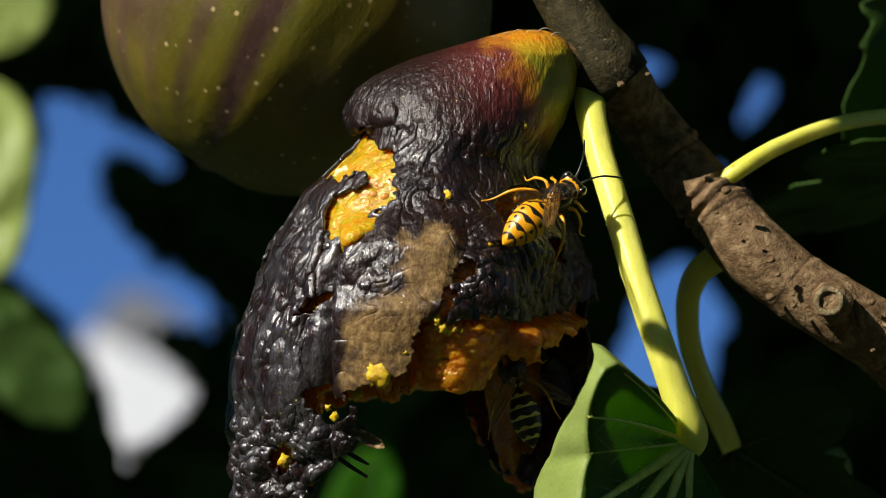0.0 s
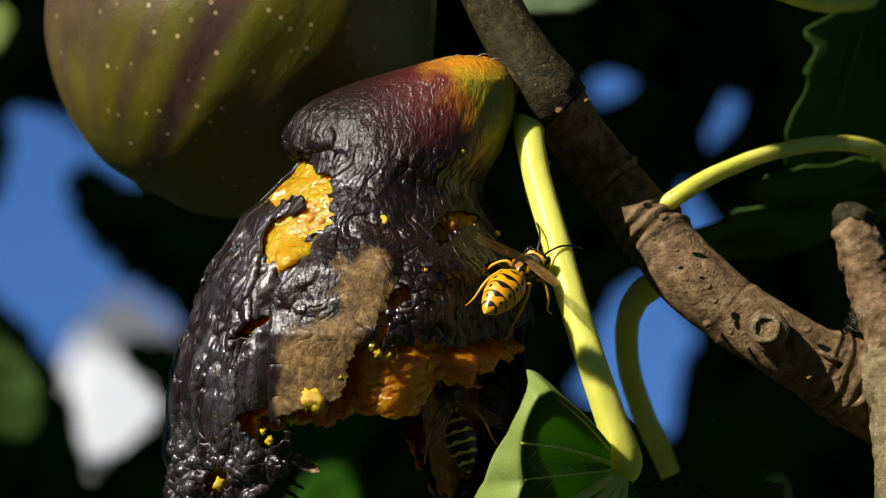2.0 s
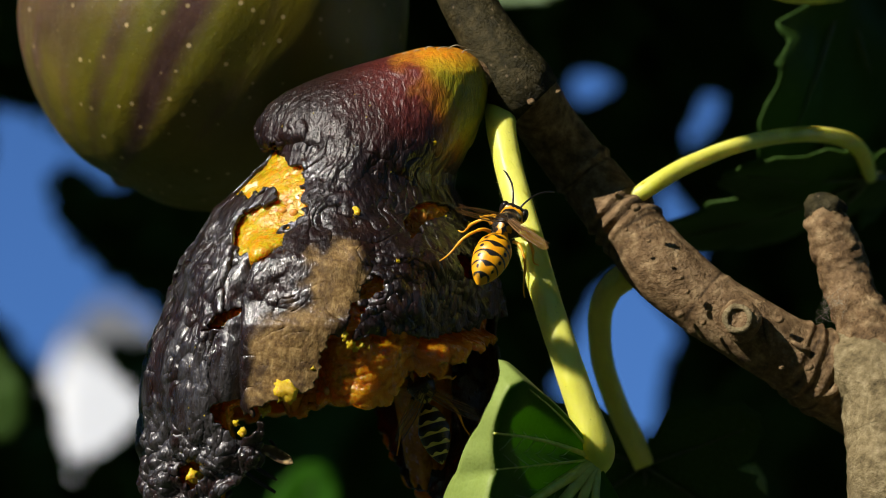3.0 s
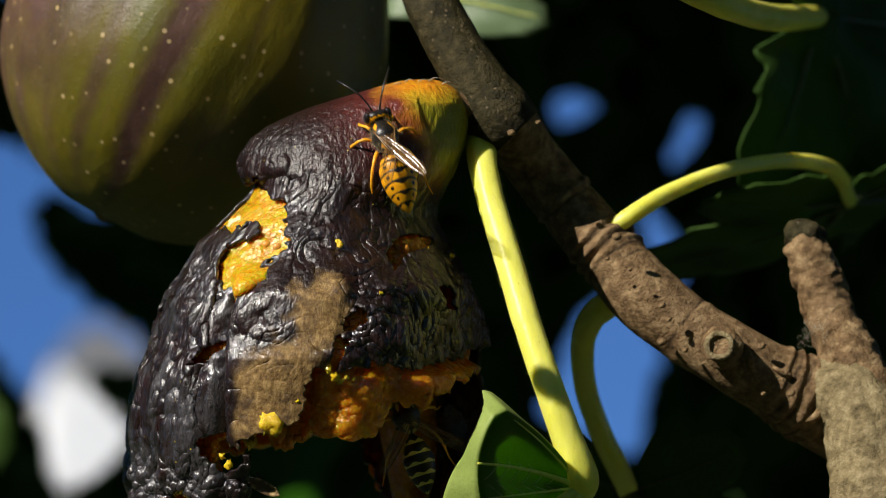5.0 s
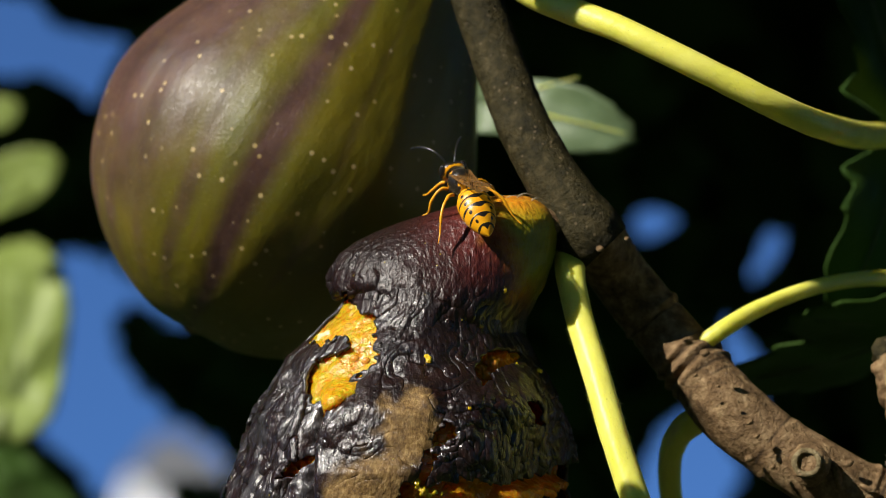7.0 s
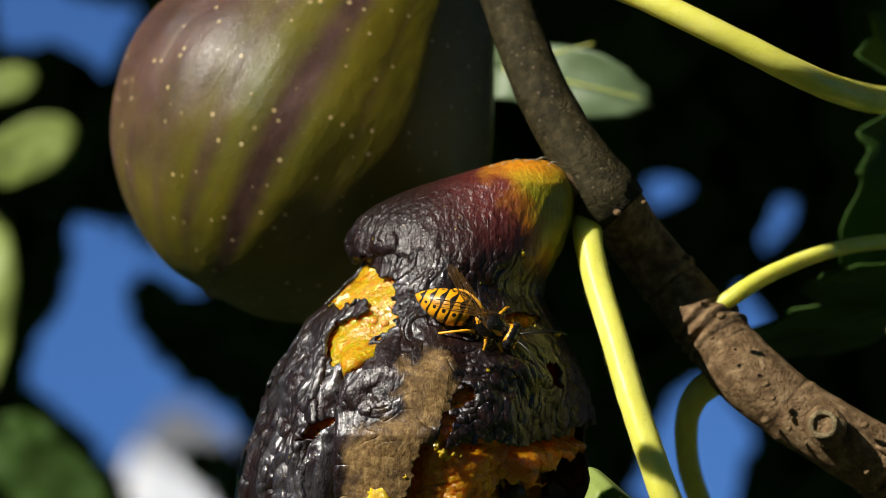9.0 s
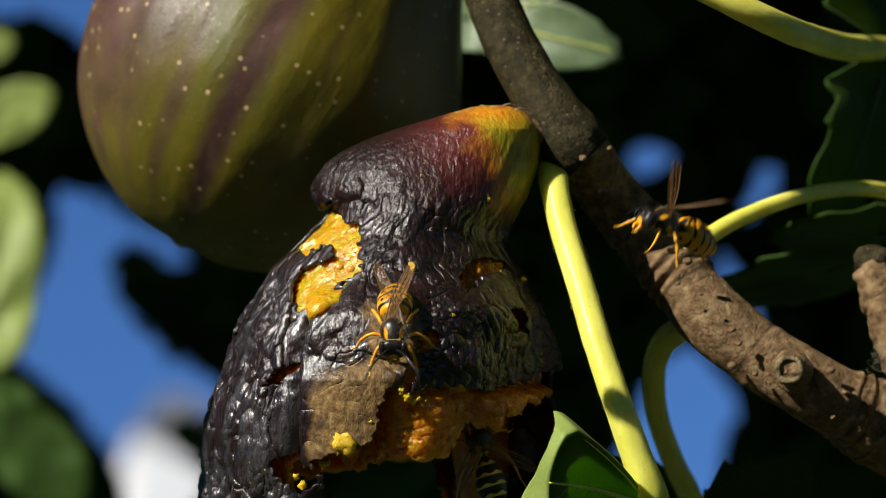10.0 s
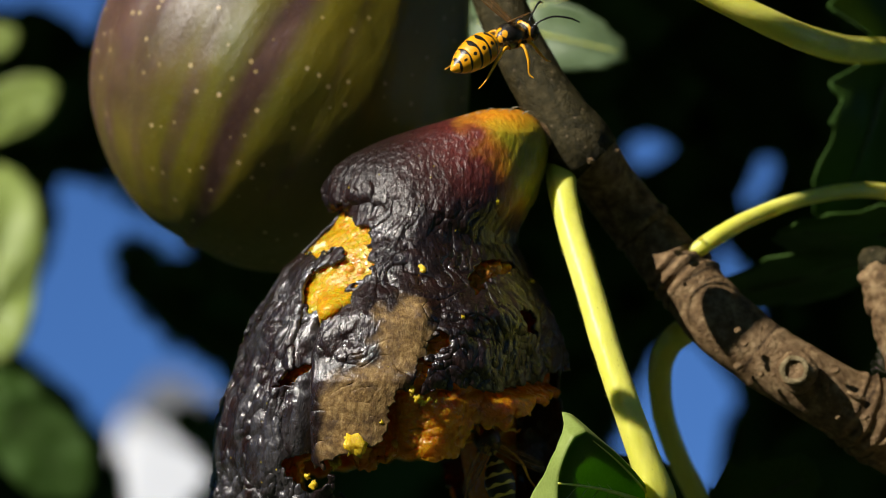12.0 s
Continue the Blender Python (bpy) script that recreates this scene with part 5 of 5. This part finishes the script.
def wasp(name, label, m, shell_paint=None, thin=False):
    shell_paint = shell_paint or WASP
    ob = thing(name, m, label, "wasp")
    part("abdomen", once(("abdomen", thin), lambda: abdomen_mesh(shell_paint, thin)), ob, "yellow abdomen banded and spotted with black")

    def thorax():
        v, f = ball((1.62, 2.25, 1.6), (0, 1.35, 0.1), 26, 36, lambda q: 0.05 * np.cos(q[:, 1] * 5))
        data = body_mesh("thorax", v, f, shell_paint)
        yellow = np.maximum.reduce([0.42 - np.hypot((np.abs(v[:, 0]) - 0.55) * 1.0, (v[:, 1] + 0.05) * 1.3) - (v[:, 2] < 0.4), 0.42 - np.hypot((np.abs(v[:, 0]) - 0.5), (v[:, 1] + 0.75) * 1.5) - (v[:, 2] < 0.0),
                                    0.22 - np.abs(np.abs(v[:, 0]) - 0.9 - 0.2 * (2.6 - v[:, 1])) - np.abs(v[:, 1] - 2.6) * 0.25 - (v[:, 2] < 0.3),
                                    0.40 - np.hypot(np.abs(v[:, 0]) - 1.5, np.hypot(v[:, 1] - 1.6, v[:, 2] + 0.1))])
        attribute(data, "dark", np.clip(0.5 - yellow * 4, 0, 1))
        return data

    part("thorax", once(("thorax", thin), thorax), ob, "black thorax with yellow marks")

    def waist():
        v, f = tube([(0, -0.2, 0.0, 0.5), (0, -0.75, -0.12, 0.28), (0, -1.1, -0.12, 0.4)], 10, 14)
        return body_mesh("waist", v, f, JET)

    part("waist", once("waist", waist), ob)

    def skull():
        v, f = ball((1.72, 0.95, 1.45), (0, 4.15, -0.15), 20, 28, lambda q: -0.08 * np.exp(-((q[:, 0] / 0.3) ** 2)) * (q[:, 2] > 0))
        data = body_mesh("head", v, f, shell_paint)
        yellow = np.maximum(0.5 - np.hypot(v[:, 0] * 0.9, (v[:, 2] + 0.7) * 0.9) - (v[:, 1] < 4.2), 0.25 - np.abs(np.hypot(v[:, 0] * 0.8, v[:, 2]) - 1.25) - (v[:, 1] > 3.9))
        attribute(data, "dark", np.clip(0.5 - yellow * 4, 0, 1))
        return data

    head = part("head", once(("head", thin), skull), ob, "black and yellow head")
    for side in (-1, 1):
        v, f = ball((0.55, 0.72, 1.05), (side * 1.28, 4.3, 0.05), 14, 18)
        part("eye", once(("eye", side), lambda: body_mesh("eye", v, f, EYE)), head, "shiny black eye")
        v2, f2 = tube([(side * 0.45, 4.9, 0.35, 0.16), (side * 0.8, 5.7, 1.0, 0.11), (side * 1.6, 7.2, 1.5, 0.12), (side * 2.7, 8.9, 1.2, 0.13), (side * 3.3, 10.1, 0.5, 0.08)], 26, 8, lambda s, a, q: 1 + 0.10 * np.sin(s * 70))
        part("antenna", once(("antenna", side), lambda: body_mesh("antenna", v2, f2, JET)), head, "black antenna")
        v3, f3 = tube([(side * 0.55, 4.75, -1.1, 0.26), (side * 0.45, 5.05, -1.5, 0.2), (side * 0.12, 5.1, -1.75, 0.1)], 8, 8)
        part("mandible", once(("mandible", side), lambda: body_mesh("mandible", v3, f3, LEG)), head)
        for kind in ("fore", "mid", "hind"):
            x, y, z = HIPS[kind]
            part("leg", once(("leg", kind, side), lambda: leg_mesh(kind, side)), ob, "", pose(side * x * MM * WASP_SIZE, y * MM * WASP_SIZE, z * MM * WASP_SIZE))
        wing = part("wing", once("wing", lambda: wing_mesh(9.6, 1.9, 1)), ob, "amber translucent wing", wing_pose(side, -26))
        wing.scale = (side, 1, 1)
        part("wing_vein", once("veins", lambda: wing_veins(9.6, 1.9)), wing)

    def fuzz():
        rng = random.Random(5)
        v, f = [], []
        for _ in range(420):
            a, b = rng.uniform(0, 2 * math.pi), rng.uniform(-0.4, 1.35)
            n = np.array([math.cos(a) * math.cos(b), math.sin(a) * math.cos(b), math.sin(b)])
            root = n * (1.6, 2.2, 1.58) + (0, 1.35, 0.1)
            side = np.cross(n, (0.3, 0.5, 0.8)) * 0.022
            k = len(v)
            v += [root - side, root + side, root + n * rng.uniform(0.35, 0.8) + np.array([rng.uniform(-0.15, 0.15) for _ in range(3)])]
            f.append((k, k + 1, k + 2))
        return body_mesh("fuzz", v, f, FUZZ, False)

    tagged(part("fuzz", once("fuzz", fuzz), ob, "fine pale fuzz"), kind="stuff")
    return ob


def stance(x, y, z, fx, fy, fz, ux, uy, uz):
    """The pose of a wasp at a place of the bough, its head along f and its back towards u."""
    f = Vector((fx, fy, fz)).normalized()
    u = Vector((ux, uy, uz))
    u = (u - f * u.dot(f)).normalized()
    r = f.cross(u)
    turn = Matrix(((r.x, f.x, u.x), (r.y, f.y, u.y), (r.z, f.z, u.z))).to_4x4()
    return lay(x, y, z) @ turn


def fly():
    """The insect feeding under the torn lobe, its hind part and patterned wing in view."""
    ob = thing("fruit_fly", lay(*at(478, 800, -14)), "dark fly with mottled wings under the torn fig", "fly")
    v, f = ball((1.0, 1.0, 2.0), (-0.8, 0.6, 0.6), 14, 18, lambda q: 0.05 * np.cos(q[:, 2] * 12))
    part("body", mesh_of("body", v, f, JET), ob)
    p = Paint("mottled_fly_wing")
    p.set(colour=p.ramp(p.cells(0.9), (0.25, (0.50, 0.36, 0.17)), (0.55, (0.09, 0.055, 0.03))), roughness=0.3, normal=p.bump(p.noise(3, 2), 0.03))
    rows, across = 16, 8
    v = []
    for s in np.linspace(0, 1, rows):
        half = 1.15 * math.sin(math.pi * min(1, 0.05 + 0.88 * s)) ** 0.7
        for q in np.linspace(-1, 1, across):
            v.append((-0.5 + 4.4 * s + half * q * 0.35, -1.0 - 0.5 * s - 0.25 * q * q, 1.4 - 1.6 * s - half * q))
    fa = [(i * across + j, i * across + j + 1, (i + 1) * across + j + 1, (i + 1) * across + j) for i in range(rows - 1) for j in range(across - 1)]
    thicken(part("wing", mesh_of("wing", v, fa, p.mat), ob, "brown mottled wing"), 0.05)
    for rows in (((-3.2, -1, -1.2, 0.30), (-1.5, -1.4, -2.6, 0.34), (1.6, -1.6, -4.6, 0.22)), ((-1.5, -1, -1.0, 0.30), (0.2, -1.4, -2.0, 0.34), (1.8, -1.6, -2.9, 0.16)), ((0.5, 0, 0.8, 0.3), (1.5, -0.5, 1.4, 0.3), (0.8, -0.8, 2.6, 0.2))):
        v, f = tube(rows, 16, 8)
        part("leg", mesh_of("leg", v, f, JET), ob)
    return ob


# seconds; place; way of the head; way of the back
CRAWLER = [
    (0, 3.1, -19.5, 4.9, 0.62, 0.61, 0.49, 0.2, -1, 0.4),
    (0.2, 1.5, -19.5, 7.8, 0.82, 0.58, 0.03, 0.2, -1, 0.4),
    (0.4, -0.6, -19.5, 6.9, 0.58, 0.00, -0.81, 0.35, -1, 0.35),
    (0.6, -1.3, -15.9, 7.3, 0.44, 0.00, -0.90, 0.35, -1, 0.35),
    (0.8, 1.5, -19.5, 3.5, 0.56, 0.32, -0.77, 0.35, -1, 0.35),
    (1, 1.3, -20.5, -0.3, 0.54, 0.52, -0.66, 0.35, -1, 0.35),
    (1.2, 4.8, -19.5, -1.9, 0.68, 0.73, -0.05, 0.1, -1, 0.5),
    (1.4, 6.9, -19.5, -3.0, 0.62, 0.73, 0.28, 0.1, -1, 0.5),
    (1.6, 8.3, -19.5, -2.7, 0.59, 0.71, 0.38, 0, -1, 0.5),
    (1.8, 8.1, -19.5, -1.8, 0.49, 0.76, 0.43, 0, -1, 0.5),
    (2, 7.6, -19.5, -1.2, 0.46, 0.79, 0.41, 0, -1, 0.5),
    (2.2, 7.2, -19.5, -0.5, 0.45, 0.80, 0.40, 0, -1, 0.5),
    (2.5, 7.5, -19.5, -0.1, 0.39, 0.71, 0.58, 0, -1, 0.5),
    (2.6, 5.6, -19.5, 0.5, 0.36, 0.59, 0.73, 0.1, -1, 0.4),
    (2.8, 5.5, -19.5, 2.4, 0.18, 0.60, 0.78, 0.2, -1, 0.3),
    (3, 9.0, -19.5, 3.0, 0.31, 0.74, 0.59, 0.1, -1, 0.4),
    (3.2, 9.6, -19.5, 3.3, 0.32, 0.74, 0.59, 0.1, -1, 0.4),
    (4, 6.0, -11.5, 8.0, 0.05, 0.4, 0.9, 0.15, -1, 0.3),
    (4.8, -0.2, -19.5, 12.2, -0.28, 0.00, 0.96, 0.2, -1, 0.2),
    (5, -4.0, -13.9, 19.4, -0.30, 0.38, 0.88, 0.1, -1, 0.3),
    (5.2, -11.2, -11.0, 26.0, -0.43, 0.68, 0.60, -0.1, -0.9, 0.7),
    (5.4, -16.5, -9.0, 26.8, -0.77, 0.62, 0.15, 0, -0.6, 1),
    (5.6, -14.8, -9.0, 27.6, -0.22, 0.86, 0.45, 0, -0.7, 1),
    (5.8, -11.8, -8.0, 28.6, 0.36, 0.83, 0.44, 0, -0.8, 1),
    (6, -3.2, -7.0, 31.2, 0.96, 0.21, 0.21, 0, -0.5, 1),
    (6.2, 0.5, -7.0, 31.7, 0.74, 0.37, 0.56, -0.3, -0.8, 0.8),
    (6.4, -1.7, -7.0, 32.9, 0.40, 0.46, 0.79, -0.3, -1, 0.5),
    (6.5, -1.8, -7.0, 32.8, 0.41, 0.46, 0.79, -0.3, -1, 0.5),
    (6.6, -1.4, -7.0, 33.1, 0.45, 0.59, 0.67, -0.3, -1, 0.5),
    (6.8, -3.5, -8.0, 31.6, 0.27, 0.72, 0.64, 0, -1, 0.7),
    (7, -5.7, -9.0, 29.9, -0.35, 0.75, 0.57, 0, -0.8, 1),
    (7.2, -12.8, -9.0, 28.8, -0.90, 0.39, 0.17, 0, -0.6, 1),
    (7.6, -14.5, -14, 25.5, -0.7, -0.5, -0.45, 0, -0.8, 0.7),
    (8, -13, -18.5, 18.5, -0.15, -0.45, -0.85, 0, -1, 0.4),
    (8.4, -10.5, -19, 12.5, 0.4, -0.5, -0.75, 0, -1, 0.3),
    (8.8, -8.2, -19.9, 7.7, 0.65, -0.61, -0.45, 0, -1, 0.25),
    (9, -6.3, -20.1, 6.2, 0.89, -0.00, -0.46, 0.1, -1, 0.5),
    (9.2, -7.4, -21.4, 4.9, 0.48, -0.71, -0.52, 0, -0.8, 0.8),
    (9.4, -8.2, -22.0, 4.4, -0.01, -0.88, -0.48, 0, -0.7, 1),
    (9.5, -9.9, -25.8, 2.8, -0.09, -0.82, -0.57, 0, -0.7, 1),
    (9.6, -10.7, -22.9, 3.6, 0.02, -0.87, -0.49, 0, -0.7, 1),
    (9.8, -10.7, -22.8, 3.7, 0.34, -0.76, -0.56, 0, -0.7, 1),
    (10, -13.2, -28.5, -1.8, -0.01, -0.71, -0.70, 0, -0.8, 0.9),
    (10.1, -16.7, -28.7, -3.7, -0.28, -0.74, -0.61, 0, -1, 0.6),
    (10.2, -19.1, -28.8, -5.8, -0.37, -0.52, -0.77, 0, -1, 0.5),
    (10.3, -20.7, -28.7, -7.1, -0.33, -0.55, -0.77, 0, -1, 0.4),
    (10.4, -22.1, -28.5, -8.1, -0.16, -0.61, -0.77, -0.2, -1, 0.4),
    (10.5, -22.1, -28.8, -9.3, -0.28, -0.20, -0.94, -0.3, -1, 0.3),
    (10.6, -23.1, -28.5, -11.1, -0.16, -0.47, -0.87, -0.2, -1, 0.3),
    (10.8, -21.7, -29.0, -11.7, 0.37, -0.49, -0.79, 0, -1, 0.5),
    (11, -20.1, -29.5, -10.1, 0.92, -0.13, -0.37, 0, -1, 0.8),
    (11.2, -18.2, -29.1, -5.8, 0.93, -0.16, 0.33, 0, -0.8, 1),
    (11.3, -17.2, -36.0, -3.0, 0.68, 0.00, 0.73, -0.3, -1, 0.6),
    (11.4, -15.0, -36.0, -1.8, 0.55, 0.22, 0.81, -0.4, -1, 0.4),
    (11.5, -13.2, -36.0, 0.3, 0.59, 0.32, 0.74, -0.4, -1, 0.4),
    (11.6, -7.9, -36.0, 0.1, 0.86, 0.00, 0.52, -0.2, -0.8, 0.8),
    (11.7, -7.1, -36.0, 0.8, 0.78, 0.43, 0.45, -0.2, -0.8, 0.8),
    (11.8, -9.9, -36.0, 3.5, 0.57, 0.13, 0.81, -0.3, -1, 0.5),
    (11.9, -8.0, -26.0, 13.7, 0.82, 0.36, 0.45, 0, -0.8, 1),
    (11.97, -0.2, -18.6, 37.3, 0.73, 0.60, 0.32, 0, -0.7, 1),
    (12, 0.6, -18.0, 38.1, 0.73, 0.60, 0.32, 0, -0.7, 1),
]
VISITOR = [
    (0, -190, -90, -60, 0.8, 0, 0.6, -0.3, -1, 0.5),
    (8.3, -150, -85, -70, 0.8, 0, 0.6, -0.3, -1, 0.5),
    (8.6, -70, -75, -34, 0.8, 0, 0.6, -0.3, -1, 0.5),
    (8.8, -11.6, -70.0, 5.9, 0.78, 0.00, 0.63, -0.3, -1, 0.5),
    (8.9, 34, -76, 36, 0.78, 0.1, 0.6, -0.3, -1, 0.5),
    (9.0, 95, -76, 66, 0.8, 0.3, 0.4, -0.2, -0.9, 0.7),
    (9.3, 150, -50, 70, 0.5, 0.8, 0, 0, -0.6, 1),
    (9.55, 145, -30, 50, -0.4, 0.9, 0, 0, -0.6, 1),
    (9.8, 84, -20, 30, -0.85, 0.2, 0.1, 0, -0.6, 1),
    (10, 25.0, -20.0, 11.3, -0.75, -0.63, 0.22, 0, -0.6, 1),
    (10.1, 23.2, -22.0, 4.0, -0.88, -0.48, 0.06, 0, -0.7, 1),
    (10.2, 14.7, -22.0, 3.8, -0.78, -0.58, 0.22, 0, -0.6, 1),
    (10.3, 12.4, -20.0, -2.0, -0.96, 0.25, 0.11, 0, -0.6, 1),
    (10.4, 9.2, -16.0, -3.7, -0.80, 0.56, 0.23, 0, -0.8, 0.9),
    (10.5, 9.4, -19.5, -6.2, 0.17, 0.56, 0.81, 0.1, -1, 0.2),
    (10.6, 8.5, -19.5, -6.2, 0.35, 0.68, 0.64, 0.1, -1, 0.3),
    (10.8, 8.3, -19.5, -5.8, 0.34, 0.64, 0.69, 0.1, -1, 0.3),
    (11, 9.0, -19.5, -3.0, 0.40, 0.58, 0.71, 0, -1, 0.5),
    (11.2, 7.4, -19.5, -2.0, 0.30, 0.66, 0.69, 0.1, -1, 0.4),
    (11.5, 7.2, -19.5, -1.5, 0.42, 0.75, 0.52, 0, -1, 0.5),
    (11.7, 8.3, -19.5, -1.1, 0.46, 0.68, 0.57, 0, -1, 0.5),
    (11.8, 36.1, 10.0, -7.4, 0.68, 0.66, -0.31, 0, -0.5, 1),
    (11.9, 76.0, 30.0, -16.7, 0.88, 0.40, -0.23, 0, -0.5, 1),
    (12, 120, 45, -24, 0.95, 0.15, -0.25, 0, -0.5, 1),
]
crawler = wasp("wasp", "yellow and black wasp crawling over the rotten fig", stance(*CRAWLER[0][1:]))
visitor = wasp("wasp", "yellow and black wasp flying in to the rotten fig", stance(*VISITOR[0][1:]))
feeder = wasp("paper_wasp", "slender black paper wasp with thin yellow bands inside the torn fig", stance(*at(762, 690, -9), -0.28, 0.15, 0.92, 0.2, -1, 0.1), DIM_WASP, True)
for limb in feeder.children:
    if limb.name.startswith("wing"):
        way = 1 if limb.scale.x > 0 else -1
        limb.matrix_basis = wing_pose(way, -44, 4) @ Matrix.Diagonal((way, 1, 1, 1))
fly()


def flying(t, spells):
    return any(a <= t <= b for a, b in spells)


# seconds and sideways shift, in mm, of the far leaf in the breeze
SWAY = [(0, -8.2), (2, -11), (5, -10.3), (6, -9.8), (6.5, -6.6), (7, -2.0), (8, -12.3), (9, -19.1), (9.5, -15.0), (10, -7.5), (11, -6.3), (12, -8.5)]


def motions():
    rest = SWAYING.matrix_world.copy()
    walk(SWAYING, [(t, Matrix.Translation(BASE.to_3x3() @ Vector((dx * MM, 0, 0))) @ rest) for t, dx in SWAY])
    for body, rows, spells, still in ((crawler, CRAWLER, ((11.85, 12.0),), ()), (visitor, VISITOR, ((0, 10.42), (11.75, 12.0)), ((10.5, 11.7),))):
        walk(body, [(row[0], stance(*row[1:])) for row in rows])
        times = [round(0.1 * n, 1) for n in range(121)]
        number = 0
        for child in body.children:
            if child.name.startswith("leg"):
                home = child.matrix_basis.copy()
                beat = []
                for t in times[::2]:
                    swing = 16 * math.sin(t * 11 + number * 2.1 + (3.14 if number % 2 else 0))
                    if flying(t, still):
                        swing = 3 * math.sin(t * 3 + number)
                    if flying(t, spells):
                        swing = -14 if home.translation.x > 0 else 14
                    beat.append((t, home @ pose(0, 0, 0, 0, 0, swing)))
                walk(child, beat)
                number += 1
            elif child.name.startswith("wing"):
                side = 1 if child.scale.x > 0 else -1
                beat = []
                for n, t in enumerate(times):
                    if flying(t, spells):
                        beat.append((t, wing_pose(side, -72, 14 if n % 2 else 34)))
                    else:
                        folded = 14 + 14 * (0.5 + 0.5 * math.sin(t * 1.3 + 2.2))
                        if 5.9 <= t <= 7.1:
                            folded = 15
                        if 1.3 <= t <= 3.3 or flying(t, still):
                            folded = 52
                        beat.append((t, wing_pose(side, -folded, 16)))
                walk(child, beat)


motions()
